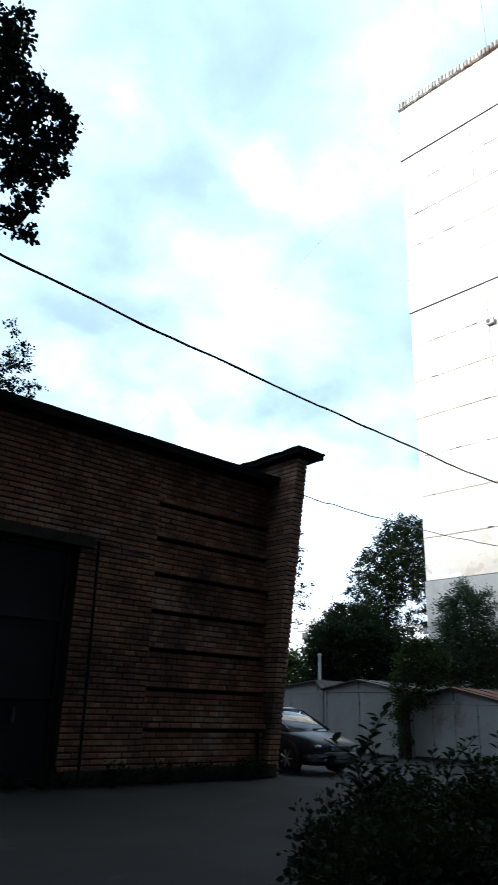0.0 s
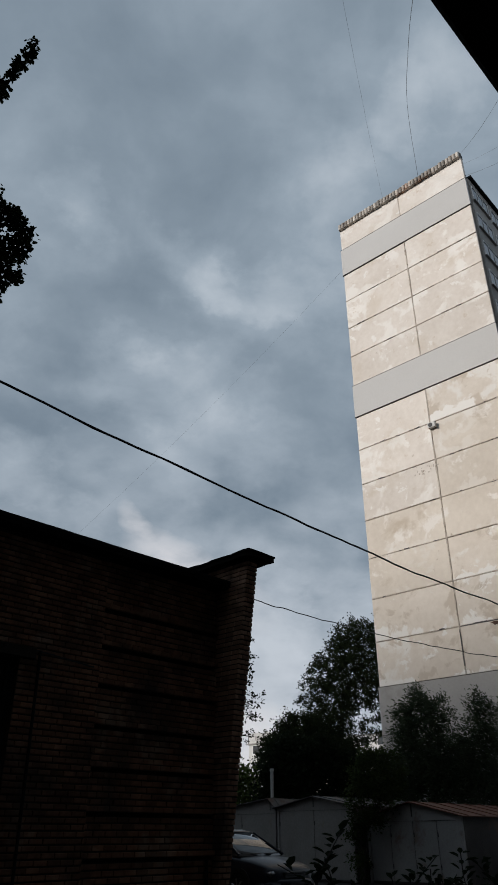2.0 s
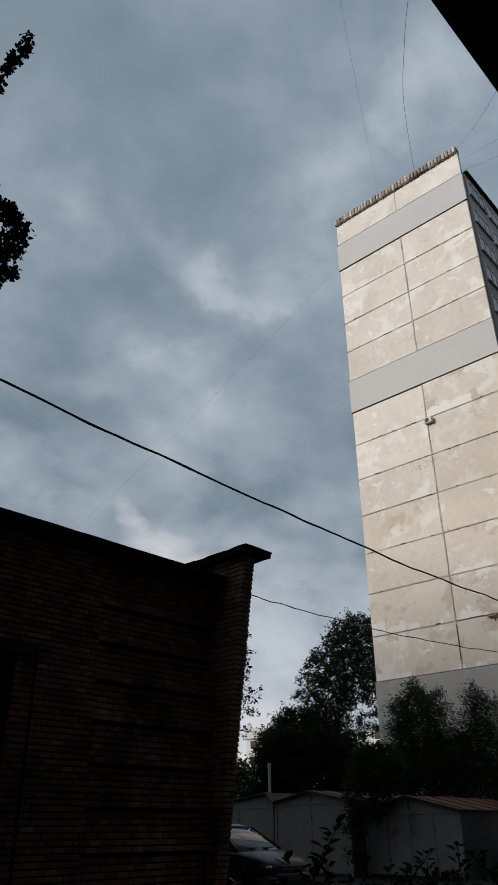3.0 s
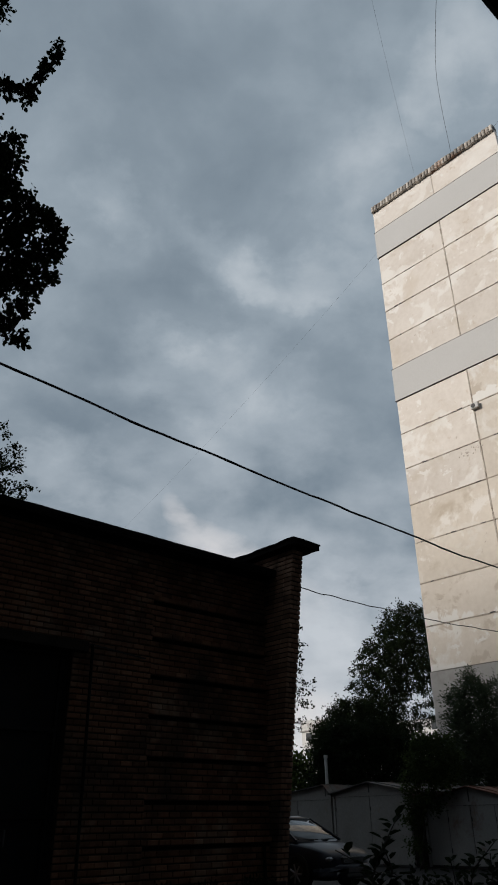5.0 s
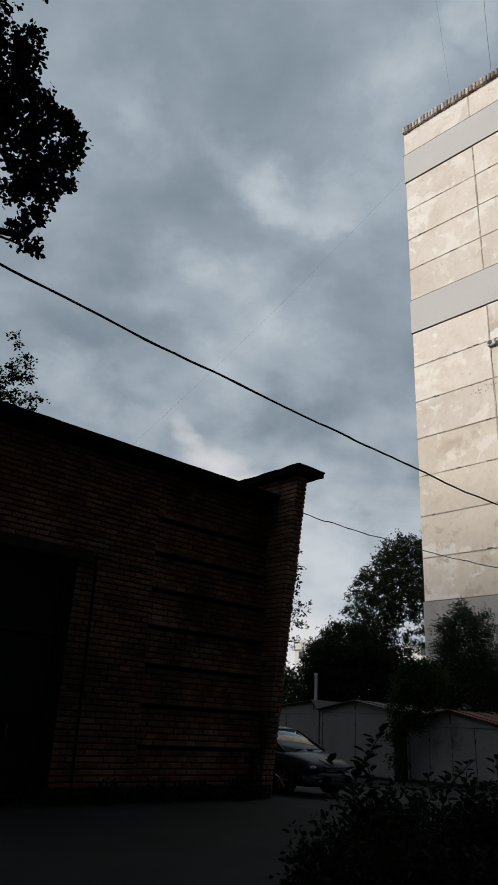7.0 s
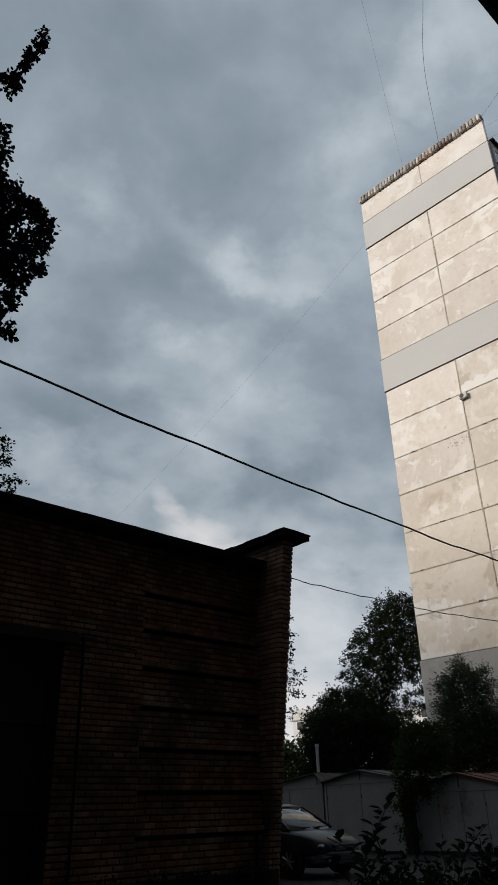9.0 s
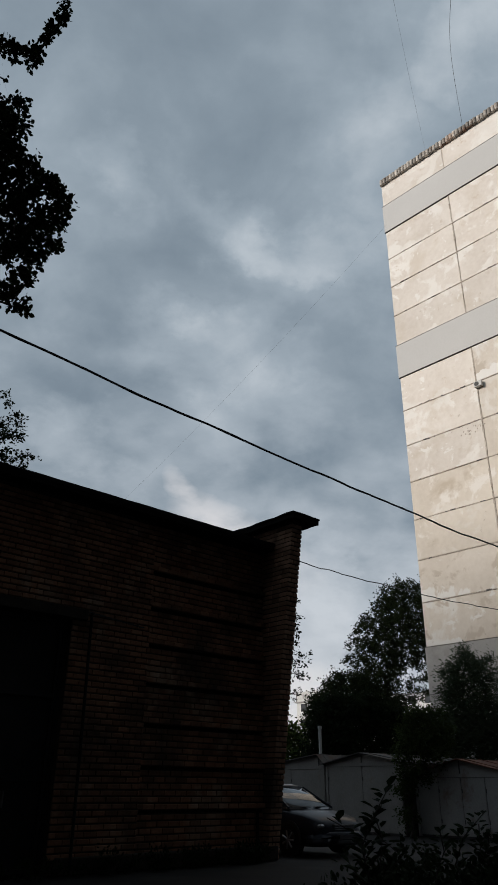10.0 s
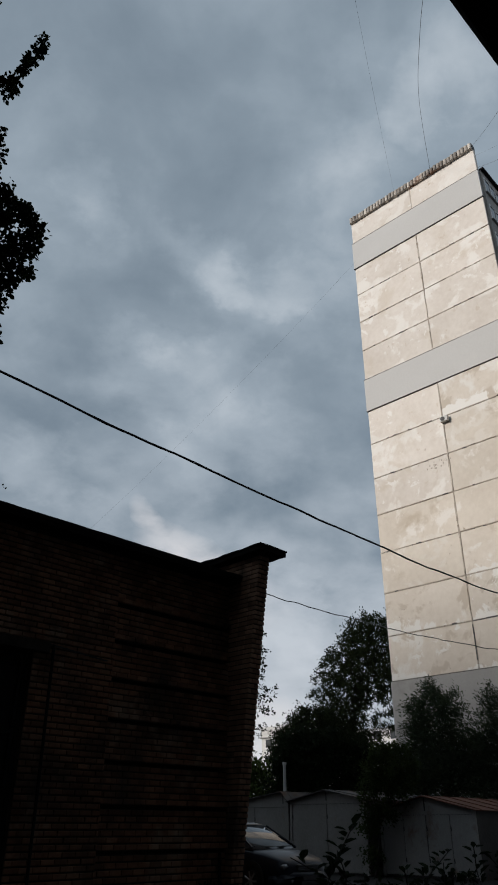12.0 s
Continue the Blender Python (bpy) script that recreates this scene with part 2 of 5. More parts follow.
def smear_mortar(m, colour, strength):
    """Pale ragged mortar that was smeared over a panel's lower and upper joints."""
    nt = m.node_tree
    bsdf = nt.nodes["Principled BSDF"]
    was = bsdf.inputs["Base Color"].links[0].from_socket
    tc = nt.nodes.new("ShaderNodeTexCoord")
    geo = nt.nodes.new("ShaderNodeNewGeometry")
    sep = nt.nodes.new("ShaderNodeSeparateXYZ")
    nt.links.new(tc.outputs["Object"], sep.inputs[0])
    low = mathnode(nt, "SUBTRACT", 1.0, mathnode(nt, "DIVIDE", sep.outputs[2], 0.9), True)
    high = mathnode(nt, "DIVIDE", mathnode(nt, "SUBTRACT", sep.outputs[2], 2.1), 0.9, True)
    edge = mathnode(nt, "ADD", low, mathnode(nt, "MULTIPLY", high, 0.8))
    f = noisenode(nt, geo.outputs["Position"], 0.42, 7.0, 0.62, 0.4)
    f = mathnode(nt, "ADD", f, mathnode(nt, "MULTIPLY", edge, 0.15))
    f = mathnode(nt, "DIVIDE", mathnode(nt, "SUBTRACT", f, 0.605), 0.035, True)
    new_col = mixnode(nt, mathnode(nt, "MULTIPLY", f, strength), was, colour)
    nt.links.new(new_col, bsdf.inputs["Base Color"])


smear_mortar(CREAM_PEELED, (0.80, 0.78, 0.745), 0.95)
smear_mortar(CREAM_TAN, (0.74, 0.705, 0.655), 0.45)
smear_mortar(CREAM, (0.79, 0.76, 0.715), 0.6)
# dark, so that the unseen walls bounce little light into the yard
OWN_WALL = material("dark_grey_wall", (0.065, 0.066, 0.07), (0.115, 0.116, 0.122), 0.6, 20.0, 0.95)
BAND = material("smooth_grey_insulation_render", (0.50, 0.495, 0.485), (0.565, 0.56, 0.55), 0.12, 8.0, 0.85, 0, 0.05)
JOINT = material("tarred_panel_joint", (0.27, 0.225, 0.185), (0.62, 0.56, 0.49), 0.8, 9.0, 0.9)
# a darker grey than the bands higher up
BASE_GREY = material("grey_base_panel", (0.34, 0.335, 0.325), (0.41, 0.405, 0.395), 0.15, 8.0, 0.88, 0, 0.08,
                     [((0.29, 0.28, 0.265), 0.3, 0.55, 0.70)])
HOLE = material("dark_broken_concrete", (0.045, 0.026, 0.018), (0.12, 0.065, 0.042), 3.0, 20.0, 0.95)
DARK_SEAM = material("dark_metal_flashing", (0.05, 0.05, 0.05), (0.10, 0.09, 0.09), 1.0, 20.0, 0.7)
COPING = material("weathered_coping_slate", (0.20, 0.175, 0.155), (0.56, 0.52, 0.465), 0.9, 9.0, 0.9, 0, 0.3,
                  [((0.22, 0.12, 0.075), 0.7, 0.55, 0.66)], random_tint=0.4)
# shade of the sunless side is put into this grey
SIDE_WALL = material("shaded_side_panel", (0.30, 0.29, 0.28), (0.42, 0.40, 0.38), 0.3, 8.0, 0.9)
WHITE_FRAME = material("white_window_frame", (0.66, 0.66, 0.65), (0.80, 0.80, 0.79), 1.0, 20.0, 0.5, 0, 0)
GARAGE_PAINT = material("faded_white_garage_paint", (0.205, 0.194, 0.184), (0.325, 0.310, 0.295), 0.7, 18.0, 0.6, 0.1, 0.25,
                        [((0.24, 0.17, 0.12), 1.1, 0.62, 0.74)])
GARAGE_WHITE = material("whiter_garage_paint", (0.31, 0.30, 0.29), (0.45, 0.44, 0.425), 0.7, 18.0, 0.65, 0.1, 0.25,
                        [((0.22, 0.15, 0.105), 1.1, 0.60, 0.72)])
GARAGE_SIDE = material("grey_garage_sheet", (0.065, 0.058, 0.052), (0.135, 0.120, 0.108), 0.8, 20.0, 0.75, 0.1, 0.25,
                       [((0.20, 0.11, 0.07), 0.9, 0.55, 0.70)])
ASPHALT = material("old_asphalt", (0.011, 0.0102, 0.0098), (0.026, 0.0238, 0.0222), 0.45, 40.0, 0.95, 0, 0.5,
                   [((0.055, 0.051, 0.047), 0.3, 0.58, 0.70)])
BARK = material("dark_bark", (0.022, 0.018, 0.015), (0.060, 0.050, 0.042), 3.0, 30.0, 0.95, 0, 0.6)
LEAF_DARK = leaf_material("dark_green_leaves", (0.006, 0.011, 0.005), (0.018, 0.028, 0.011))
LEAF_MID = leaf_material("mid_green_leaves", (0.036, 0.060, 0.016), (0.095, 0.128, 0.038))
# darker copy of the mid green: the shrub's shade is put into its leaves
LEAF_SHRUB = leaf_material("shaded_green_leaves", (0.020, 0.034, 0.010), (0.052, 0.072, 0.022))
LEAF_GREY = leaf_material("silver_green_leaves", (0.030, 0.046, 0.025), (0.086, 0.112, 0.066))
CABLE = material("black_cable_sheath", (0.012, 0.012, 0.013), (0.03, 0.03, 0.03), 2.0, 30.0, 0.6, 0, 0)
WIRE = material("thin_grey_wire", (0.06, 0.06, 0.065), (0.11, 0.11, 0.115), 2.0, 30.0, 0.6, 0.4, 0)
CAR_BLUE = material("dark_blue_car_paint", (0.006, 0.008, 0.016), (0.010, 0.013, 0.024), 0.6, 60.0, 0.2, 0.0, 0)
CAR_SILVER = material("silver_car_paint", (0.42, 0.43, 0.45), (0.50, 0.51, 0.53), 0.6, 60.0, 0.28, 0.5, 0)
RUBBER = material("black_tyre_rubber", (0.012, 0.012, 0.012), (0.03, 0.03, 0.03), 4.0, 40.0, 0.9)
ALLOY = material("grey_wheel_metal", (0.30, 0.30, 0.31), (0.45, 0.45, 0.46), 4.0, 40.0, 0.4, 0.7, 0)
BLACK_PLASTIC = material("black_plastic_trim", (0.015, 0.015, 0.016), (0.03, 0.03, 0.03), 4.0, 60.0, 0.6, 0, 0)
CHROME = material("chrome_trim", (0.55, 0.55, 0.56), (0.65, 0.65, 0.66), 4.0, 40.0, 0.18, 1.0, 0)
PIPE_WHITE = material("pale_painted_pipe", (0.45, 0.45, 0.44), (0.62, 0.62, 0.60), 2.0, 30.0, 0.7)
AC_WHITE = material("grey_white_enclosure", (0.45, 0.45, 0.44), (0.60, 0.60, 0.58), 2.0, 30.0, 0.6)
FAR_WHITE = material("pale_far_facade", (0.58, 0.58, 0.57), (0.70, 0.70, 0.68), 0.05, 1.0, 0.9)


for dull, amount in ((ROOF_FELT, 0.08), (SLAB_DARK, 0.08), (PLINTH, 0.15), (BRICK, 0.3), (BRICK_SINGLE, 0.3), (MORTAR, 0.15), (ASPHALT, 0.25), (GATE_STEEL, 0.25)):
    dull.node_tree.nodes["Principled BSDF"].inputs["Specular IOR Level"].default_value = amount


CAR_BLUE.node_tree.nodes["Principled BSDF"].inputs["Roughness"].default_value = 0.32
CAR_BLUE.node_tree.nodes["Principled BSDF"].inputs["Specular IOR Level"].default_value = 0.3


def glass_material(name, tint, rough=0.05):
    m = bpy.data.materials.new(name)
    m.use_nodes = True
    b = m.node_tree.nodes["Principled BSDF"]
    b.inputs["Base Color"].default_value = (*tint, 1)
    b.inputs["Roughness"].default_value = rough
    b.inputs["IOR"].default_value = 1.5
    b.inputs["Coat Weight"].default_value = 0.5
    return m


WINDOW_GLASS = glass_material("dark_window_glass", (0.03, 0.035, 0.04))
CAR_GLASS = glass_material("tinted_car_glass", (0.05, 0.055, 0.06))
LAMP_GLASS = glass_material("headlight_glass", (0.22, 0.22, 0.23), 0.1)


# ---- building helpers ----
def mesh_of(name, bm, mat):
    me = bpy.data.meshes.new(name)
    bm.normal_update()
    bm.to_mesh(me)
    bm.free()
    for m in (mat if isinstance(mat, (list, tuple)) else [mat]):
        me.materials.append(m)
    return me


def part(name, bm, mat, parent, label="", smooth=False):
    ob = new(name, mesh_of(name, bm, mat))
    if smooth:
        ob.data.shade_smooth()
    if parent:
        ob.parent = parent
    if label:
        tagged(ob, label)
    return ob


def thing(name, m, label, category, group="", kind=""):
    ob = new(name)
    ob.empty_display_size = 0.2
    ob.matrix_world = m
    return tagged(ob, label, category, group, kind)


def box(bm, x0, x1, y0, y1, z0, z1, bevel=0.0):
    r = bmesh.ops.create_cube(bm, size=1.0)
    vs = r["verts"]
    for v in vs:
        v.co = Vector((x0 + (v.co.x + 0.5) * (x1 - x0), y0 + (v.co.y + 0.5) * (y1 - y0), z0 + (v.co.z + 0.5) * (z1 - z0)))
    if bevel:
        es = list({e for v in vs for e in v.link_edges})
        bmesh.ops.bevel(bm, geom=es, offset=bevel, segments=1, affect="EDGES", profile=0.5)
    return vs


def new_box(x0, x1, y0, y1, z0, z1, bevel=0.0):
    bm = bmesh.new()
    box(bm, x0, x1, y0, y1, z0, z1, bevel)
    return bm


def prism(bm, outline, axis_from, axis_to, place):
    """Extrudes a closed outline of 2D points; place(a, b, c) gives the 3D point."""
    lo = [bm.verts.new(place(a, b, axis_from)) for a, b in outline]
    hi = [bm.verts.new(place(a, b, axis_to)) for a, b in outline]
    n = len(outline)
    for i in range(n):
        bm.faces.new((lo[i], lo[(i + 1) % n], hi[(i + 1) % n], hi[i]))
    bm.faces.new(lo[::-1])
    bm.faces.new(hi)
    bmesh.ops.recalc_face_normals(bm, faces=bm.faces)


def tube(bm, points, radii, sides=8):
    rings = []
    n = len(points)
    pts = [Vector(p) for p in points]
    for i, p in enumerate(pts):
        d = (pts[min(i + 1, n - 1)] - pts[max(i - 1, 0)]).normalized()
        a = d.orthogonal().normalized()
        b = d.cross(a)
        r = radii[i] if isinstance(radii, (list, tuple)) else radii
        rings.append([bm.verts.new(p + (a * math.cos(k * math.tau / sides) + b * math.sin(k * math.tau / sides)) * r)
                      for k in range(sides)])
    for q, s in zip(rings, rings[1:]):
        # match the start of each ring to its neighbour
        k0 = min(range(sides), key=lambda k: (s[k].co - q[0].co).length)
        for k in range(sides):
            bm.faces.new((q[k], q[(k + 1) % sides], s[(k0 + k + 1) % sides], s[(k0 + k) % sides]))
    bm.faces.new(rings[0][::-1])
    bm.faces.new(rings[-1])
    bmesh.ops.recalc_face_normals(bm, faces=bm.faces)


def polymesh(name, verts, faces, mat):
    me = bpy.data.meshes.new(name)
    me.from_pydata(verts, [], faces)
    me.materials.append(mat)
    me.update()
    return me


def add_brick(vl, fl, x0, x1, y0, y1, z0, z1, b=0.008):
    """A brick whose front face, towards -y, has chamfered edges."""
    i = len(vl)
    vl += [(x0, y1, z0), (x1, y1, z0), (x1, y1, z1), (x0, y1, z1),
           (x0, y0 + b, z0), (x1, y0 + b, z0), (x1, y0 + b, z1), (x0, y0 + b, z1),
           (x0 + b, y0, z0 + b), (x1 - b, y0, z0 + b), (x1 - b, y0, z1 - b), (x0 + b, y0, z1 - b)]
    for a, c in ((0, 1), (1, 2), (2, 3), (3, 0)):
        fl.append((i + c, i + a, i + 4 + a, i + 4 + c))
        fl.append((i + 4 + c, i + 4 + a, i + 8 + a, i + 8 + c))
    fl.append((i + 8, i + 9, i + 10, i + 11))


# ---- ground ----
TURN = 46.5                     # the yard's buildings stand turned by this
YARD = pose(0, 0, 0, 0, 0, TURN)


def yard(u, v, z=0.0):
    return YARD @ Vector((u, v, z))


bm = bmesh.new()
bmesh.ops.create_grid(bm, x_segments=90, y_segments=90, size=60)
for v in bm.verts:
    if max(abs(v.co.x), abs(v.co.y)) > 59:
        v.co *= 15.0                # the outer rim lies at the horizon
        v.co.z = -0.03
    else:
        v.co.z = 0.02 * noise.noise(v.co * 0.35) - 0.02
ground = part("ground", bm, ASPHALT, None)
tagged(ground, "old cracked grey asphalt of the yard", "ground", kind="structure")


# ---- the building at the camera's back, with its entrance canopy ----
# unseen wall; its height and length are set to block skylight
bm = new_box(-40, 46, -2.1, -1.7, 0, 45)
own = part("wall_own_building", bm, OWN_WALL, None)
own.matrix_world = YARD
tagged(own, "plain dark unseen wall of the building behind, tall to block skylight", "wall", kind="structure")

# unseen wall, added to hold sun and sky off yard and tower foot
shade_wall = part("wall_unseen_shade", new_box(-17.4, -17, -1.69, 72.0, 0, 30), OWN_WALL, None)
shade_wall.matrix_world = YARD
tagged(shade_wall, "plain dark unseen wall added to shade the yard and tower foot", "wall", kind="structure")

canopy = thing("entrance_canopy", YARD, "dark concrete canopy slab jutting from the wall", "canopy")
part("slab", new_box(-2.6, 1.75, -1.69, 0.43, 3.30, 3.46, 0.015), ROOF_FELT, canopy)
part("roofing", new_box(-2.62, 1.77, -1.69, 0.45, 3.465, 3.485), ROOF_FELT, canopy, "black roofing felt with a lip")
for u in (-2.2, 1.2):
    bm = bmesh.new()
    tube(bm, [(u, -1.66, 2.7), (u, -0.2, 3.295)], 0.03, 8)
    part("brace", bm, DARK_SEAM, canopy)

# ---- brick building ----
FRONT = 12.17                  # its front wall
COURSE = 0.1064                # height of a brick with its joint
LONG = 0.262
brickhouse = thing("brick_building", YARD, "old red-brown brick outbuilding with a black flat roof and steel gate", "building")
GATE_L, GATE_R, GATE_TOP = 3.45, 6.68, 4.15
REC_L, REC_R = 8.43, 11.69
LEFT_END, BACK = -4.0, 27.0
EAVE = 6.46

bm = bmesh.new()
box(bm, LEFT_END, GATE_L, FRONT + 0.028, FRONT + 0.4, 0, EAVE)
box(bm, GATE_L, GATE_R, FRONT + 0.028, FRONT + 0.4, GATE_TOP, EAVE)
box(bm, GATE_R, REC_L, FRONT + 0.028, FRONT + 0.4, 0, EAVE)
part("wall", bm, MORTAR, brickhouse, "brick wall with darkened mortar joints")
# the recess: bands of brickwork; dark gaps imitate the shadows under projecting courses
part("wall", new_box(REC_L, REC_R, FRONT + 0.402, FRONT + 0.60, 0, EAVE), PLINTH, brickhouse, "dark backing wall that shows as the ledges' shadows")
LEDGES = [0.94 + 0.7475 * i for i in range(7)]
SHADOW_GAP = 0.062
for z0, z1 in zip([0.0] + LEDGES, [z - SHADOW_GAP for z in LEDGES] + [EAVE]):
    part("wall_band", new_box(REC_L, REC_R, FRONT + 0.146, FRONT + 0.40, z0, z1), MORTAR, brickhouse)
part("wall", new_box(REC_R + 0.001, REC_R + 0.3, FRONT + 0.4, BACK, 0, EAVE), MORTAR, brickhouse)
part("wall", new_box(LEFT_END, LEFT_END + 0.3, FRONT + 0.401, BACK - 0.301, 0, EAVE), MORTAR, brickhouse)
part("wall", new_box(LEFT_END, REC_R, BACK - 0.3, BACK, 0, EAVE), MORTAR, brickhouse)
bm = bmesh.new()
box(bm, GATE_R + 0.14, REC_R + 0.28, FRONT - 0.05, FRONT + 0.131, 0, 0.26, 0.02)
part("plinth", bm, PLINTH, brickhouse, "dirty dark rendered plinth")
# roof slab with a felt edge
part("roof_slab", new_box(LEFT_END - 0.3, REC_R - 0.01, FRONT - 0.30, BACK + 0.3, EAVE, 6.60, 0.02), SLAB_DARK, brickhouse,
     "near-black concrete roof slab with overhanging eave")
bm = bmesh.new()
felt_v, felt_f = [], []
steps = 60
for i in range(steps + 1):
    u = LEFT_END - 0.32 + (REC_R - 0.02 - (LEFT_END - 0.32)) * i / steps
    sagged = 0.012 * noise.noise(Vector((u * 2.1, 0, 0)))
    felt_v += [(u, FRONT - 0.315, 6.55 + sagged), (u, FRONT - 0.325, 6.635 + sagged), (u, BACK + 0.31, 6.64)]
for i in range(steps):
    for k in (0, 1):
        felt_f.append((i * 3 + k, i * 3 + 3 + k, i * 3 + 4 + k, i * 3 + 1 + k))
ob = new("roofing", polymesh("roofing", felt_v, felt_f, ROOF_FELT))
ob.parent = brickhouse
tagged(ob, "black roofing felt folded over the eave")

# gate
gate = part("gate_frame", new_box(GATE_R - 0.09, GATE_R, FRONT + 0.14, FRONT + 0.3, 0, GATE_TOP), GATE_STEEL, brickhouse,
            "dark steel gate frame")
for a, b in ((GATE_L + 0.02, (GATE_L + GATE_R) / 2 - 0.01), ((GATE_L + GATE_R) / 2 + 0.01, GATE_R - 0.10)):
    leaf = part("gate_leaf", new_box(a, b, FRONT + 0.20, FRONT + 0.24, 0.05, GATE_TOP - 0.02), GATE_STEEL, brickhouse,
                "dark sheet steel gate leaf")
    for z in (0.05, 1.4, 2.75, GATE_TOP - 0.10):
        part("rail", new_box(a, b, FRONT + 0.15, FRONT + 0.198, z, z + 0.07), GATE_STEEL, leaf)
    for x in (a, b - 0.06):
        part("stile", new_box(x, x + 0.06, FRONT + 0.149, FRONT + 0.197, 0.121, GATE_TOP - 0.101), GATE_STEEL, leaf)
    part("handle", new_box((a + b) / 2 - 0.02, (a + b) / 2 + 0.02, FRONT + 0.10, FRONT + 0.196, 1.0, 1.25, 0.01), DARK_SEAM, leaf)
part("lintel", new_box(GATE_L - 0.25, GATE_R + 0.28, FRONT - 0.07, FRONT + 0.011, GATE_TOP, GATE_TOP + 0.20, 0.012), PLINTH,
     brickhouse, "dark concrete lintel over the gate")
bm = bmesh.new()
tube(bm, [(GATE_R + 0.42, FRONT - 0.05, 0.05), (GATE_R + 0.40, FRONT - 0.05, 2.0), (GATE_R + 0.36, FRONT - 0.05, 4.3)], 0.028, 8)
part("pipe", bm, ROOF_FELT, brickhouse, "thin dark pipe on the wall")
# dark strip added for the step line across the brickwork
bm = bmesh.new()
for i in range(10):
    u0 = GATE_R + 0.30 + i * 0.13
    box(bm, u0, u0 + 0.128, FRONT - 0.016, FRONT - 0.001, 4.30 - i * 0.012, 4.325 - i * 0.012)
part("wire", bm, CABLE, brickhouse, "dark strip marking the step line across the brickwork")

bm = bmesh.new()
tube(bm, [(REC_R - 0.22, FRONT + 0.06, 0.0), (REC_R - 0.22, FRONT + 0.06, 0.45), (REC_R - 0.23, FRONT + 0.06, 0.88)], 0.035, 8)
part("pipe", bm, SLAB_DARK, brickhouse, "short dark pipe at the foot of the pier")

# pier that leans out towards the top, with its own roof slab
PIER_L, PIER_R, PIER_TOP, LEAN = REC_R, REC_R + 0.31, 7.07, 0.92


def pier_front(z):
    return FRONT - LEAN * z / PIER_TOP


bm = bmesh.new()
prism(bm, [(pier_front(0) + 0.02, 0), (FRONT + 1.7, 0), (FRONT + 1.7, PIER_TOP), (pier_front(PIER_TOP) + 0.02, PIER_TOP)],
      PIER_L + 0.01, PIER_R - 0.01, lambda a, b, c: (c, a, b))
part("pier", bm, MORTAR, brickhouse, "brick pier leaning outward under its slab")


def ragged_slab(x0, x1, y0, y1, z0, z1, rough):
    """A slab whose felt-covered edges have slumped and worn unevenly."""
    bm = new_box(x0, x1, y0, y1, z0, z1)
    bmesh.ops.subdivide_edges(bm, edges=[e for e in bm.edges if e.calc_length() > 0.5], cuts=14, use_grid_fill=True)
    for v in bm.verts:
        n = noise.noise_vector(v.co * 2.7)
        v.co += Vector((n.x, n.y, n.z * 0.7)) * rough
    return bm


part("pier_slab", ragged_slab(PIER_L - 0.20, PIER_R + 0.36, FRONT - 1.12, FRONT + 2.0, PIER_TOP, PIER_TOP + 0.13, 0.03), SLAB_DARK,
     brickhouse, "projecting near-black concrete slab on the pier")
part("roofing", ragged_slab(PIER_L - 0.22, PIER_R + 0.38, FRONT - 1.14, FRONT + 2.0, PIER_TOP + 0.115, PIER_TOP + 0.155, 0.03), ROOF_FELT,
     brickhouse, "lumpy felt on the pier slab")

# ---- cable runs ----
def span(name, a, b, sag, r, mat, label):
    bm = bmesh.new()
    a, b = Vector(a), Vector(b)
    pts = []
    for i in range(121):
        t = i / 120
        p = a.lerp(b, t)
        p.z -= 4 * sag * t * (1 - t)
        if r > 0.01:
            p.z += min(0.05, r * 2.4) * noise.noise(Vector((t * 24, sag, r))) + r * noise.noise(Vector((t * 67, sag, r)))
        pts.append(p)
    tube(bm, pts, [r * (1 + (0.3 * noise.noise(Vector((i * 0.9, sag, 3.0))) if r > 0.015 else 0)) for i in range(121)], 6)
    ob = part(name, bm, mat, None)
    tagged(ob, label, "cable")
    return ob


def sph(az, el, d):
    return Vector((d * math.sin(radians(az)), d * math.cos(radians(az)), EYE + d * el))


# ---- apartment tower ----
TOWER = pose(7.83, 46.7, 0, 0, 0, -42.0)    # x along the blank end wall, y away from the yard
STOREY, TOP, WIDE, MID = 2.8, 45.79, 11.69, 5.92
tower = thing("apartment_tower", TOWER, "tall panel apartment tower with cream end wall and grey bands", "building")
part("core", new_box(0.05, WIDE - 0.05, 0.12, 26, -0.5, TOP + 0.1), JOINT, tower, "weathered concrete core behind the panels")


def panel_mesh(w, h, depth=0.12, b=0.035):
    bm = bmesh.new()
    box(bm, 0, w, 0, depth, 0, h, b)
    return bm


GAP = 0.05
peel_l = mesh_of("panel", panel_mesh(MID - GAP / 2, STOREY - GAP), CREAM_PEELED)
peel_r = mesh_of("panel", panel_mesh(WIDE - MID - GAP / 2, STOREY - GAP), CREAM_PEELED)
cream_l = mesh_of("panel", panel_mesh(MID - GAP / 2, STOREY - GAP), CREAM)
cream_r = mesh_of("panel", panel_mesh(WIDE - MID - GAP / 2, STOREY - GAP), CREAM)
tan_l = mesh_of("panel", panel_mesh(MID - GAP / 2, STOREY - GAP), CREAM_TAN)
tan_r = mesh_of("panel", panel_mesh(WIDE - MID - GAP / 2, STOREY - GAP), CREAM_TAN)
band_mesh = mesh_of("band_panel", panel_mesh(WIDE + 0.08, STOREY - 0.02, 0.2, 0.01), BAND)
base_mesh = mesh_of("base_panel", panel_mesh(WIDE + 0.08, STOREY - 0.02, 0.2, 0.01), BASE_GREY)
seam_mesh = mesh_of("flashing", new_box(-0.06, WIDE + 0.06, -0.098, 0.12, -0.012, 0.012), DARK_SEAM)


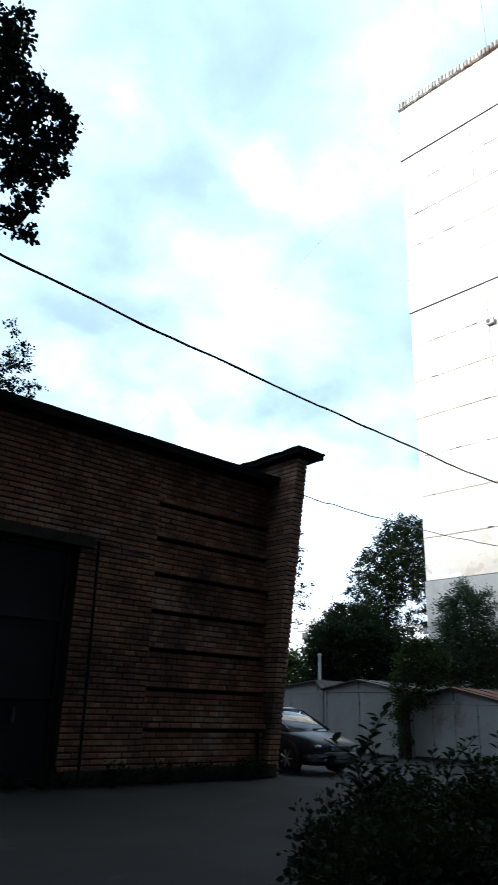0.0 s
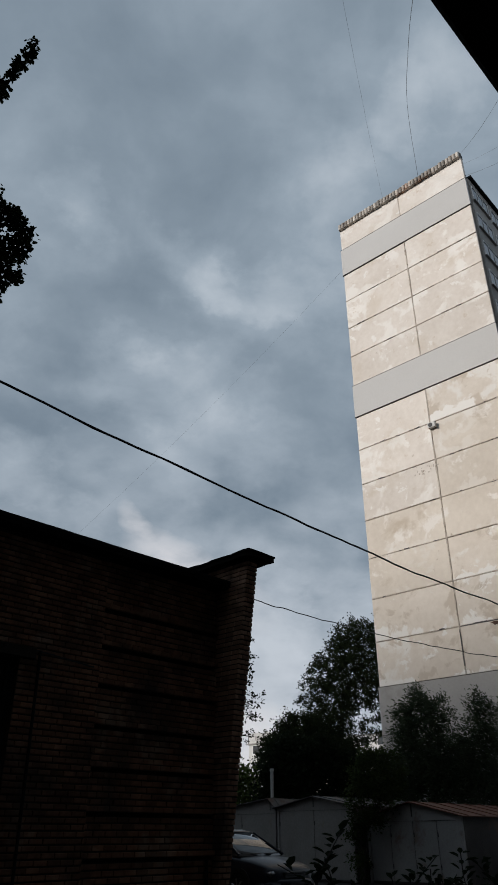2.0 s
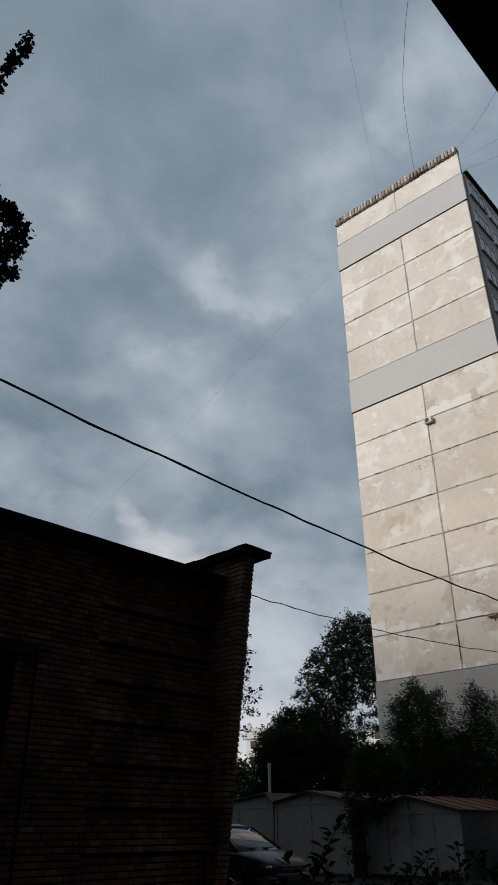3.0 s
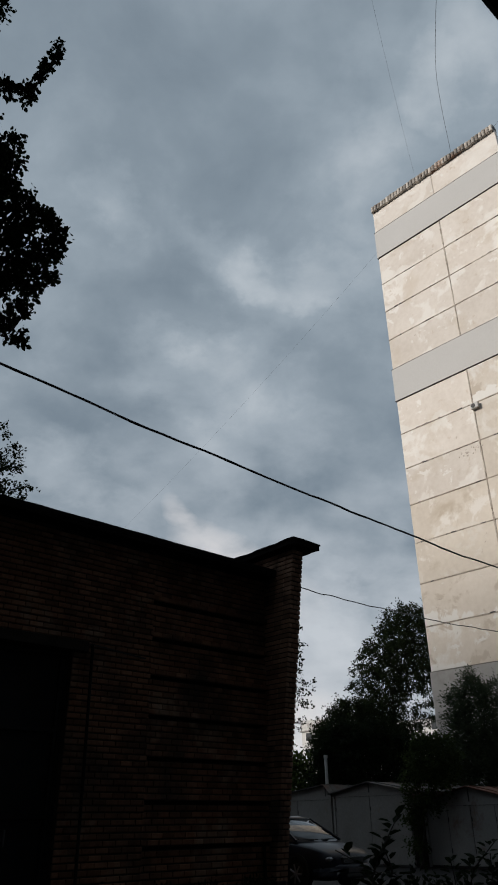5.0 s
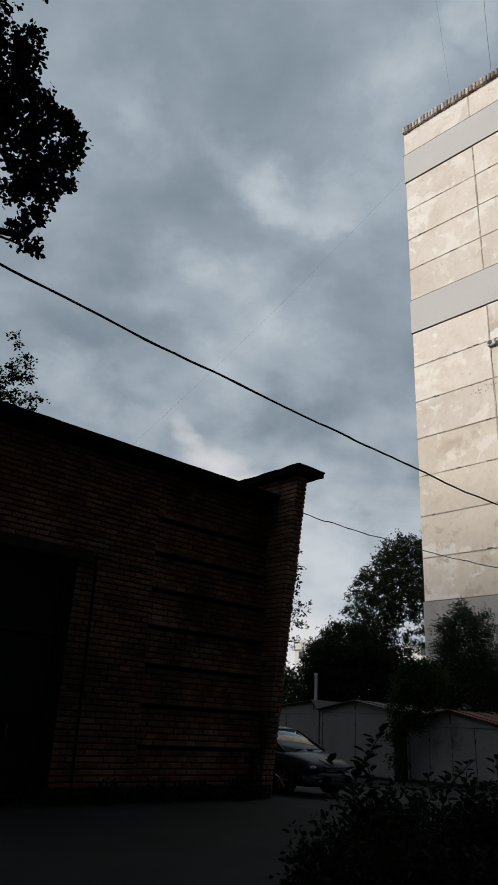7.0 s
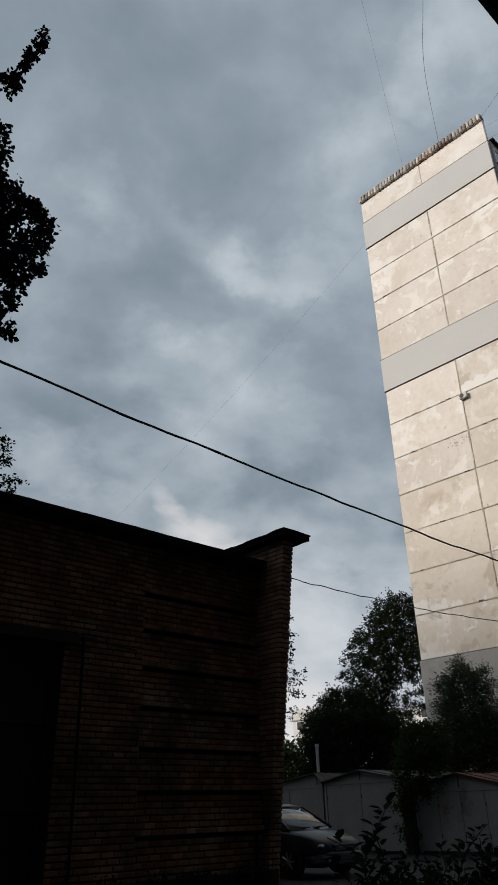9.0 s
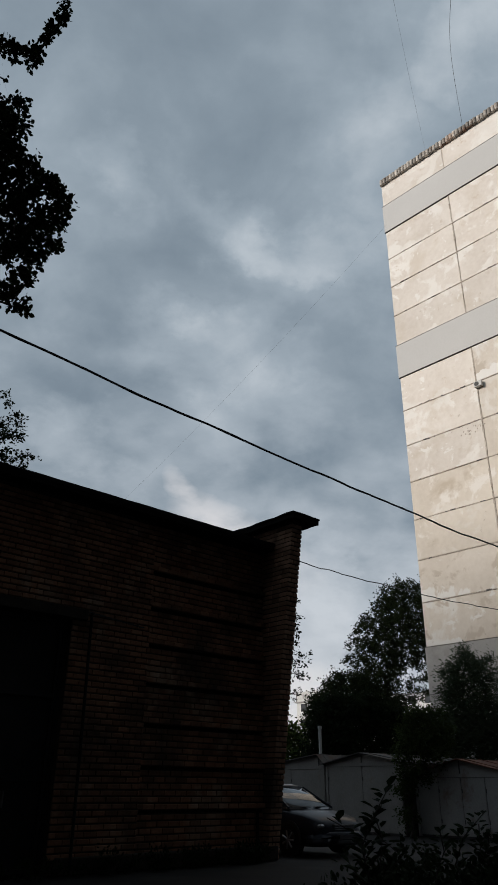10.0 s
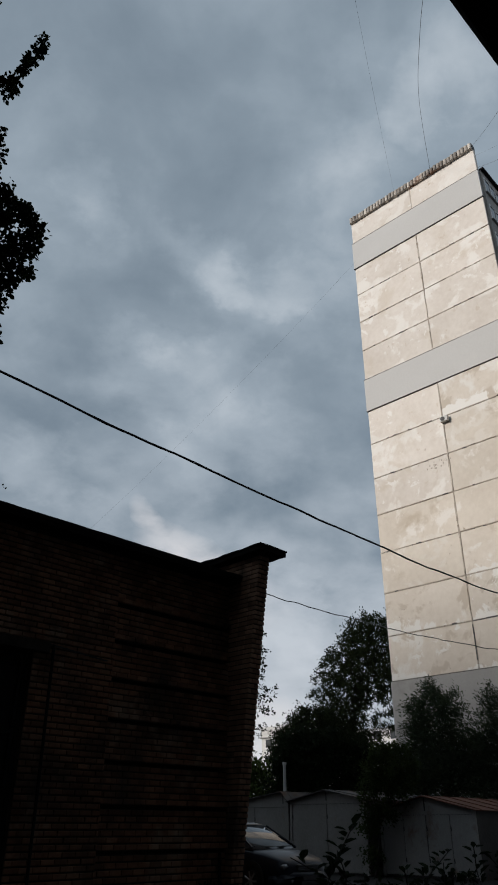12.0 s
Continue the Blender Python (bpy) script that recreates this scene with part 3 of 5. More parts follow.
def tower_part(name, me, x, y, z, label=""):
    ob = new(name, me)
    ob.parent = tower
    ob.location = (x, y, z)
    if label:
        tagged(ob, label)
    return ob


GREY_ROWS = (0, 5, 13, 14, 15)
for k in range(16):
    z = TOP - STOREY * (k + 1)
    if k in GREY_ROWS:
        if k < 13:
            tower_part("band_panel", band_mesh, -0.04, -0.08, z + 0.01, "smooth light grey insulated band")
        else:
            tower_part("base_panel", base_mesh, -0.04, -0.08, z + 0.01, "mid grey base of the wall, darker than the bands")
        if k in (0, 5):
            tower_part("flashing", seam_mesh, 0, 0, z)
            tower_part("flashing", seam_mesh, 0, 0, z + STOREY)
    else:
        jig = 0.012 * math.sin(k * 2.3)
        tower_part("panel", peel_l if k in (11, 12) else tan_l if k in (9, 10) else cream_l, 0, jig, z + GAP / 2, "cream painted concrete panel with peeling patches")
        tower_part("panel", peel_r if k in (6, 10, 11, 12) else tan_r if k in (7, 8, 9) else cream_r, MID + GAP / 2, -jig, z + GAP / 2, "cream painted concrete panel with peeling patches")
tower_part("flashing", seam_mesh, 0, 0, TOP - STOREY * 13)
tower_part("flashing", seam_mesh, 0, 0, TOP - STOREY * 14)
# joint sealing, uneven bands of tar and mortar over the seams
rng = random.Random(5)
seal_mesh = mesh_of("joint_sealant", new_box(0, 1, 0, 1, 0, 1), JOINT)


def sealant(x0, x1, y0, y1, z0, z1):
    ob = tower_part("joint_sealant", seal_mesh, x0, y0, z0)
    ob.scale = (x1 - x0, y1 - y0, z1 - z0)


for k in (1, 2, 3, 6, 7, 8, 9, 10, 11):
    z = TOP - STOREY * (k + 1)
    x = 0.0
    while x < WIDE - 0.05:
        w = rng.uniform(0.35, 1.1)
        h = rng.uniform(0.025, 0.065)
        sealant(x, min(x + w, WIDE), -0.022, 0.05, z - h / 2 + rng.uniform(-0.02, 0.02), z + h / 2)
        x += w + (rng.uniform(0.2, 1.0) if rng.random() < 0.25 else 0)
crumb_mesh = mesh_of("joint_crumb", new_box(0, 1, 0, 1, 0, 1), DARK_SEAM)
for i in range(70):
    k = rng.choice((1, 2, 3, 6, 6, 7, 7, 8, 9, 9, 10, 11))
    x, z = rng.uniform(0.2, WIDE - 0.5), TOP - STOREY * (k + 1)
    ob = tower_part("joint_crumb", crumb_mesh, x, -0.028, z + rng.uniform(-0.05, 0.02))
    ob.scale = (rng.uniform(0.08, 0.42), 0.06, rng.uniform(0.02, 0.06))
    ob.rotation_euler = (0, rng.uniform(-0.12, 0.12), 0)
for z0, z1 in ((TOP - STOREY * 5, TOP - STOREY), (TOP - STOREY * 13 + 0.3, TOP - STOREY * 6)):
    z = z0
    while z < z1:
        h = rng.uniform(0.3, 1.0)
        w = rng.uniform(0.035, 0.115)
        sealant(MID - w / 2 + rng.uniform(-0.02, 0.02), MID + w / 2, -0.026, 0.05, z, min(z + h, z1))
        z += h + (rng.uniform(0.1, 0.7) if rng.random() < 0.35 else 0)
# chipped paint in the upper corner of one panel
chip_mesh = mesh_of("paint_chip", new_box(0, 1, 0, 1, 0, 1, 0.2), JOINT)
for i in range(26):
    ob = tower_part("paint_chip", chip_mesh, rng.gauss(4.9, 0.55), -0.02, rng.gauss(22.85, 0.22))
    ob.scale = (rng.uniform(0.03, 0.10), 0.03, rng.uniform(0.04, 0.12))
    ob.rotation_euler = (0, rng.uniform(-0.6, 0.6), 0)
# open dark joints beside the broken one
for x0, x1, z0, z1 in ((6.0, 6.9, 12.15, 12.20), (6.85, 7.7, 12.16, 12.23), (7.6, 8.6, 12.14, 12.20), (MID - 0.03, MID + 0.03, 9.9, 12.0)):
    ob = tower_part("open_joint", crumb_mesh, x0, -0.034, z0)
    ob.scale = (x1 - x0, 0.06, z1 - z0)
# parapet of the end wall
PAR = 48.2
for x0, x1 in ((0, MID - 0.03), (MID + 0.03, WIDE)):
    part("parapet_panel", new_box(x0, x1, 0, 0.35, TOP + 0.03, PAR, 0.03), CREAM, tower, "cream parapet panel with rust stains")
part("parapet_joint", new_box(MID - 0.029, MID + 0.029, 0.03, 0.3, TOP + 0.03, PAR - 0.05), JOINT, tower)
rib = bmesh.new()
RIB = WIDE / 38


def rib_profile(k, out):
    """A rounded tile that slopes back: k runs across it, out says how far it bulges."""
    a = math.pi * k / 6
    return RIB * (0.5 - 0.43 * math.cos(a)), -out * math.sin(a)


lows = [rib.verts.new((x, y - 0.16, -0.10)) for x, y in (rib_profile(k, 0.13) for k in range(7))]
mids = [rib.verts.new((x, y - 0.12, 0.52)) for x, y in (rib_profile(k, 0.11) for k in range(7))]
tops = [rib.verts.new((x, y + 0.10, 0.78)) for x, y in (rib_profile(k, 0.09) for k in range(7))]
backs = [rib.verts.new((x, 0.42, z)) for x, z in ((RIB * 0.03, 0.74), (RIB * 0.97, 0.74), (RIB * 0.97, -0.02), (RIB * 0.03, -0.02))]
for q, w in ((lows, mids), (mids, tops)):
    for k in range(6):
        rib.faces.new((q[k], q[k + 1], w[k + 1], w[k]))
rib.faces.new((*tops, backs[1], backs[0]))
rib.faces.new((*lows[::-1], backs[3], backs[2]))
rib.faces.new((lows[0], mids[0], tops[0], backs[0], backs[3]))
rib.faces.new((lows[6], backs[2], backs[1], tops[6], mids[6]))
bmesh.ops.recalc_face_normals(rib, faces=rib.faces)
rib_mesh = mesh_of("coping_tile", rib, COPING)
n_rib = 38
for i in range(n_rib):
    ob = tower_part("coping_tile", rib_mesh, i * WIDE / n_rib - 0.02, rng.uniform(-0.03, 0.02), PAR - 0.02 + rng.uniform(-0.03, 0.03))
    ob.rotation_euler = (rng.uniform(-0.04, 0.04), rng.uniform(-0.05, 0.05), 0)
part("coping_base", new_box(0, WIDE, -0.04, 0.38, PAR + 0.001, PAR + 0.40), DARK_SEAM, tower)

# long side of the tower with its windows
BAY = 3.2
side = part("side_wall", new_box(WIDE - 0.045, WIDE + 0.10, 0.36, 26, 0, TOP + 0.25), SIDE_WALL, tower, "concrete panel side wall in a shaded grey")
frame_bm = bmesh.new()
for y0, y1, z0, z1 in ((0, 2.7, 0, 0.07), (0, 2.7, 1.43, 1.5), (0, 0.07, 0.07, 1.43), (2.63, 2.7, 0.07, 1.43), (0.87, 0.93, 0.07, 1.43), (1.77, 1.83, 0.07, 1.43)):
    box(frame_bm, 0, 0.07, y0, y1, z0, z1)
win_frame = mesh_of("frame", frame_bm, WHITE_FRAME)
pane_mesh = mesh_of("pane", new_box(0.015, 0.035, 0.07, 2.63, 0.07, 1.43), WINDOW_GLASS)
sill_mesh = mesh_of("sill", new_box(0, 0.16, -0.05, 2.75, -0.05, -0.002), CONCRETE)
slab_mesh = mesh_of("loggia_slab", new_box(0, 0.75, 0.0, 3.0, -0.10, 0.06, 0.01), CONCRETE)
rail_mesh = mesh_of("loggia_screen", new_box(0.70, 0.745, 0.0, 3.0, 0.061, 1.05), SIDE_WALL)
for k in range(14):
    z = TOP - STOREY * (k + 1) + 0.85
    for j in range(5):
        y = 0.55 + j * BAY
        win = new("window", win_frame)
        win.parent = tower
        win.location = (WIDE + 0.101, y, z)
        for nm, me in (("pane", pane_mesh), ("sill", sill_mesh)):
            ob = new(nm, me)
            ob.parent = win
        if j in (1, 2) and k % 4 == 3:
            lg = tower_part("loggia_slab", slab_mesh, WIDE + 0.101, y - 0.15, z - 0.85, "concrete loggia slab")
            ob = new("loggia_screen", rail_mesh)
            ob.parent = lg
# lift housing on the roof, far back
part("lift_housing", new_box(WIDE - 5.0, WIDE - 1.2, 12, 17, TOP + 0.1, TOP + 3.4), CREAM, tower, "pale lift housing on the roof")
part("roof", new_box(-0.02, WIDE + 0.35, 0.36, 26.2, TOP + 0.251, TOP + 0.42), ROOF_FELT, tower, "dark flat roof edge")

# boxed cooling unit on the end wall
ac = thing("cooling_unit", TOWER @ pose(6.12, -0.03, 25.62) @ Matrix.Scale(0.66, 4), "small weathered cooling unit bracketed to the tower wall", "air conditioner")
part("housing", new_box(-0.42, 0.42, -0.42, -0.06, 0.06, 0.66, 0.03), AC_WHITE, ac)
bm = bmesh.new()
bmesh.ops.create_cone(bm, cap_ends=True, segments=24, radius1=0.24, radius2=0.24, depth=0.03, matrix=Matrix.Translation((-0.1, -0.436, 0.36)) @ Matrix.Rotation(radians(90), 4, "X"))
part("fan_grille", bm, BLACK_PLASTIC, ac, "round black fan grille")
for x in (-0.3, 0.3):
    part("bracket", new_box(x - 0.02, x + 0.02, -0.44, -0.005, 0.0, 0.055), RUST, ac)
# damaged dark patch at a joint, lower down
scar = thing("broken_joint", TOWER @ pose(8.35, -0.03, 12.02) @ Matrix.Scale(0.85, 4), "dark broken hole at a panel joint", "damage", kind="structure")
bm = bmesh.new()
edge = [(-0.55, 0.05), (-0.30, 0.10), (0.0, 0.08), (0.25, 0.14), (0.60, 0.12), (0.75, 0.02), (0.45, -0.05), (0.30, -0.22), (0.15, -0.12), (0.02, -0.34), (-0.08, -0.10), (-0.25, -0.16), (-0.40, -0.03)]
prism(bm, edge, -0.006, 0.02, lambda a, b, c: (a, c, b))
part("crack", bm, HOLE, scar)



# ---- garages ----
def garage(corner, wide, deep, eave, ridge, front_mat, roof_mat, label, seams, ridge_at=0.5):
    """corner: the foot of the front's far end; the front runs towards the yard's wall behind the camera."""
    g = thing("garage", Matrix.Translation((*corner, 0)) @ pose(0, 0, 0, 0, 0, TURN - 90), label, "garage", "metal garages")
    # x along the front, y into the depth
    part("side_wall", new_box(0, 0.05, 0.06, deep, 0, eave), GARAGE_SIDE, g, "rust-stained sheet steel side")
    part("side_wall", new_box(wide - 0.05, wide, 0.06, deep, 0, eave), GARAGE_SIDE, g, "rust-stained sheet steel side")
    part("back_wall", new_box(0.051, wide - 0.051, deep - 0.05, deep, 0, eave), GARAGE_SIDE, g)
    rx = wide * ridge_at
    bm = bmesh.new()
    prism(bm, [(0, eave), (wide, eave), (rx, ridge)], 0.005, 0.05, lambda a, b, c: (a, c, b))
    gable = part("gable", bm, front_mat, g)
    part("gable_rib", new_box(rx - 0.02, rx + 0.02, -0.01, 0.004, eave, ridge - 0.03), DARK_SEAM, gable)
    bm = bmesh.new()
    box(bm, 0, 0.09, -0.02, 0.059, 0, eave)
    box(bm, wide - 0.09, wide, -0.02, 0.059, 0, eave)
    box(bm, 0.09, wide - 0.09, -0.02, 0.059, eave - 0.10, eave)
    part("front_frame", bm, front_mat, g)
    cuts = [0.095] + [wide * s for s in seams] + [wide - 0.095]
    for a, b in zip(cuts, cuts[1:]):
        leaf = part("door_panel", new_box(a + 0.012, b - 0.012, 0.0, 0.03, 0.06, eave - 0.11, 0.004), front_mat, g)
        part("hinge", new_box(a + 0.013, a + 0.04, -0.02, -0.001, 0.4, 0.52), DARK_SEAM, leaf)
        part("hinge", new_box(a + 0.013, a + 0.04, -0.02, -0.001, eave - 0.55, eave - 0.43), DARK_SEAM, leaf)
    part("door_backing", new_box(0.09, wide - 0.09, 0.04, 0.055, 0, eave - 0.1), DARK_SEAM, g)
    th = 0.03
    for x0, x1, z0, z1 in ((-0.12, rx, eave - 0.02, ridge + 0.01), (rx, wide + 0.12, ridge + 0.01, eave - 0.02)):
        bm = bmesh.new()
        prism(bm, [(x0, z0), (x1, z1), (x1, z1 + th), (x0, z0 + th)], -0.14, deep + 0.1, lambda a, b, c: (a, c, b))
        sheet = part("roof_sheet", bm, roof_mat, g)
        for i in range(6):
            y = 0.2 + i * (deep - 0.3) / 5
            bm = bmesh.new()
            prism(bm, [(x0, z0 + th + 0.001), (x1, z1 + th + 0.001), (x1, z1 + th + 0.025), (x0, z0 + th + 0.025)], y, y + 0.03,
                  lambda a, b, c: (a, c, b))
            part("roof_seam", bm, roof_mat, sheet)
    return g


garage((3.66, 26.55), 3.45, 5.6, 1.80, 2.20, GARAGE_WHITE, RUST_ROOF, "white sheet steel garage with a rusty gabled roof", (0.255, 0.5, 0.745))
garage((0.80, 28.60), 3.30, 5.6, 2.16, 2.46, GARAGE_PAINT, ROOF_SHEET, "plain white sheet steel garage with grey roof", (0.5,))
garage((-1.72, 31.05), 3.40, 5.6, 2.10, 2.46, GARAGE_PAINT, ROOF_SHEET, "plain white sheet steel garage beside its twin", (0.5,), 0.92)
vent = thing("vent_pipe", Matrix.Translation(sph(1.25, 0, 31.5) - Vector((0, 0, EYE))), "tall pale chimney pipe behind the garages", "pipe")
bm = bmesh.new()
tube(bm, [(0, 0, 0), (0, 0, 3.58)], 0.062, 12)
part("shaft", bm, PIPE_WHITE, vent)
bm = bmesh.new()
tube(bm, [(0, 0, 3.56), (0, 0, 3.66)], [0.085, 0.08], 12)
part("cap", bm, PIPE_WHITE, vent)


# ---- cars ----
def loft(bm, stations):
    """stations: lists of points (closed sections of equal count)."""
    rings = [[bm.verts.new(p) for p in s] for s in stations]
    n = len(rings[0])
    for q, s in zip(rings, rings[1:]):
        for k in range(n):
            bm.faces.new((q[k], q[(k + 1) % n], s[(k + 1) % n], s[k]))
    bm.faces.new(rings[0][::-1])
    bm.faces.new(rings[-1])
    bmesh.ops.recalc_face_normals(bm, faces=bm.faces)


def section(x, half, zb, zt, tuck=0.06, crown=0.03):
    return [(x, -half + tuck, zb), (x, -half, zb + 0.16), (x, -half + 0.005, (zb + zt) / 2), (x, -half + 0.05, zt - 0.05),
            (x, -half + 0.16, zt), (x, 0, zt + crown), (x, half - 0.16, zt), (x, half - 0.05, zt - 0.05),
            (x, half - 0.005, (zb + zt) / 2), (x, half, zb + 0.16), (x, half - tuck, zb), (x, 0, zb)]


def car(m, paint, label):
    c = thing("car", m, label, "car", "parked cars")
    # x points ahead, the front bumper at x = 0
    bm = bmesh.new()
    loft(bm, [section(x, h, zb, zt) for x, h, zb, zt in (
        (-4.42, 0.62, 0.42, 0.72), (-4.36, 0.76, 0.30, 0.90), (-4.0, 0.83, 0.24, 0.98), (-3.4, 0.85, 0.20, 0.98), (-2.4, 0.86, 0.19, 0.95),
        (-1.5, 0.86, 0.19, 0.93), (-1.1, 0.85, 0.20, 0.90), (-0.6, 0.83, 0.21, 0.83), (-0.2, 0.78, 0.22, 0.73), (-0.05, 0.68, 0.24, 0.64), (0.0, 0.55, 0.30, 0.52))])
    body = part("body", bm, paint, c, smooth=True)
    bm = bmesh.new()

    def hoop(x, hb, ht, zb, zt):
        return [(x, -hb, zb), (x, -(hb + ht) / 2 - 0.02, (zb + zt) / 2), (x, -ht, zt - 0.04), (x, -ht + 0.12, zt), (x, ht - 0.12, zt), (x, ht, zt - 0.04),
                (x, (hb + ht) / 2 + 0.02, (zb + zt) / 2), (x, hb, zb)]
    loft(bm, [hoop(x, hb, ht, 0.90, zt) for x, hb, ht, zt in (
        (-4.0, 0.70, 0.66, 0.99), (-3.35, 0.76, 0.58, 1.33), (-2.8, 0.78, 0.57, 1.40), (-2.1, 0.78, 0.57, 1.41), (-1.75, 0.77, 0.58, 1.35), (-0.98, 0.74, 0.70, 0.94))])
    part("window_glass", bm, CAR_GLASS, c, "dark tinted glass", smooth=True)
    bm = bmesh.new()
    loft(bm, [[(x, -w, z - 0.03), (x, -w + 0.1, z + 0.012), (x, w - 0.1, z + 0.012), (x, w, z - 0.03)] for x, w, z in (
        (-3.38, 0.58, 1.345), (-2.8, 0.58, 1.412), (-2.1, 0.58, 1.422), (-1.78, 0.58, 1.372))])
    part("roof", bm, paint, c, smooth=True)
    for s in (-1, 1):
        for a, b in (((-1.78, 0.575 * s, 1.365), (-0.98, 0.735 * s, 0.93)), ((-2.5, 0.585 * s, 1.39), (-2.55, 0.80 * s, 0.93)), ((-3.36, 0.585 * s, 1.34), (-3.95, 0.70 * s, 0.96))):
            bm = bmesh.new()
            tube(bm, [a, b], 0.022, 6)
            part("pillar", bm, paint, c)
        for x in (-0.86, -3.52):
            bm = bmesh.new()
            bmesh.ops.create_cone(bm, cap_ends=True, segments=28, radius1=0.31, radius2=0.31, depth=0.2,
                                  matrix=Matrix.Translation((x, s * 0.775, 0.31)) @ Matrix.Rotation(radians(90), 4, "X"))
            wheel = part("wheel", bm, RUBBER, c, "black tyre")
            bm = bmesh.new()
            bmesh.ops.create_cone(bm, cap_ends=True, segments=24, radius1=0.2, radius2=0.2, depth=0.03,
                                  matrix=Matrix.Translation((x, s * 0.885, 0.31)) @ Matrix.Rotation(radians(90), 4, "X"))
            rim = part("rim", bm, BLACK_PLASTIC, wheel)
            for k in range(7):
                a = k * math.tau / 7
                bm = bmesh.new()
                tube(bm, [(x, s * 0.905, 0.31), (x + 0.185 * math.cos(a), s * 0.905, 0.31 + 0.185 * math.sin(a))], 0.022, 5)
                part("spoke", bm, ALLOY, wheel)
            # black disc that paints the shadow gap of the arch
            bm = bmesh.new()
            bmesh.ops.create_cone(bm, cap_ends=True, segments=28, radius1=0.36, radius2=0.36, depth=0.02,
                                  matrix=Matrix.Translation((x, s * 0.862, 0.33)) @ Matrix.Rotation(radians(90), 4, "X"))
            part("arch_shadow", bm, BLACK_PLASTIC, c)
        bm = new_box(-0.30, -0.045, min(s * 0.42, s * 0.715), max(s * 0.42, s * 0.715), 0.535, 0.635, 0.035)
        part("headlight", bm, LAMP_GLASS, c, "dull clear headlight")
        part("mirror", new_box(-1.42, -1.24, min(s * 0.82, s * 0.98), max(s * 0.82, s * 0.98), 0.92, 1.04, 0.03), paint, c)
        part("door_handle", new_box(-2.35, -2.2, min(s * 0.855, s * 0.885), max(s * 0.855, s * 0.885), 0.80, 0.83, 0.008), paint, c)
    grille = part("grille", new_box(-0.06, 0.02, -0.36, 0.36, 0.50, 0.63, 0.02), BLACK_PLASTIC, c, "black grille with chrome bars")
    for z in (0.525, 0.565, 0.605):
        part("grille_bar", new_box(0.021, 0.032, -0.33, 0.33, z - 0.008, z + 0.008), CHROME, grille)
    bm = bmesh.new()
    loft(bm, [section(x, h, zb, zt, 0.03, 0.0) for x, h, zb, zt in ((-0.42, 0.855, 0.20, 0.46), (-0.22, 0.83, 0.20, 0.48), (-0.06, 0.74, 0.20, 0.49), (0.03, 0.58, 0.22, 0.48), (0.065, 0.40, 0.25, 0.45))])
    part("bumper", bm, paint, c, "rounded front bumper in the car's colour", smooth=True)
    part("air_intake", new_box(0.03, 0.075, -0.30, 0.30, 0.245, 0.315, 0.01), BLACK_PLASTIC, c)
    part("plate", new_box(0.066, 0.076, -0.24, 0.24, 0.335, 0.42), DARK_SEAM, c, "blank dark number plate")
    for s in (-1, 1):
        bm = bmesh.new()
        tube(bm, [(-0.95, s * 0.05, 0.945), (-1.02, s * 0.62, 0.955)], 0.012, 5)
        part("wiper", bm, BLACK_PLASTIC, c)
    return c


car(Matrix.Translation((0.86, 18.15, 0)) @ pose(0, 0, 0, 0, 0, TURN - 90), CAR_BLUE, "dark blue saloon car parked nose out beside the brick building")
car(Matrix.Translation((8.35, 24.5, 0)) @ pose(0, 0, 0, 0, 0, TURN - 180), CAR_SILVER, "silver car parked beside the rusty-roofed garage")


# ---- far block of flats ----
far = thing("far_apartment_block", Matrix.Translation((-1.0, 145, 0)) @ pose(0, 0, 0, 0, 0, -35), "distant white block of flats behind the trees", "building")
part("wall", new_box(0, 30, 0, 12, 0, 16.2), FAR_WHITE, far)
part("roof", new_box(-0.3, 30.3, -0.3, 12.3, 16.201, 16.4), CONCRETE, far, "grey parapet roof")
sign = part("roof_sign", new_box(-0.2, 8.5, 0.2, 0.4, 16.45, 18.2), AC_WHITE, far, "pale hoarding with dark marks on a steel frame")
for x in (-0.15, 2.0, 4.2, 6.4, 8.4):
    part("sign_post", new_box(x - 0.08, x + 0.08, 0.41, 0.55, 16.401, 18.3), DARK_SEAM, sign)
for x, w in ((1.2, 0.35), (1.8, 0.6), (2.7, 0.3), (4.0, 0.5), (4.8, 0.4)):
    part("mark", new_box(x, x + w, 0.18, 0.199, 16.9, 17.7), SIDE_WALL, sign)
part("sign_edge", new_box(-0.32, -0.201, 0.15, 0.45, 16.42, 18.3), DARK_SEAM, sign)
far_pane = mesh_of("pane", new_box(0, 1.5, -0.03, 0.05, 0, 1.4), WINDOW_GLASS)
far_frame = mesh_of("window", new_box(-0.1, 1.6, -0.02, 0.03, -0.1, 1.5), WHITE_FRAME)
for k in range(6):
    for j in range(9):
        w = new("window", far_frame)
        w.parent = far
        w.location = (0.9 + j * 3.2, -0.011, 0.6 + k * 2.8)
        p = new("pane", far_pane)
        p.parent = w


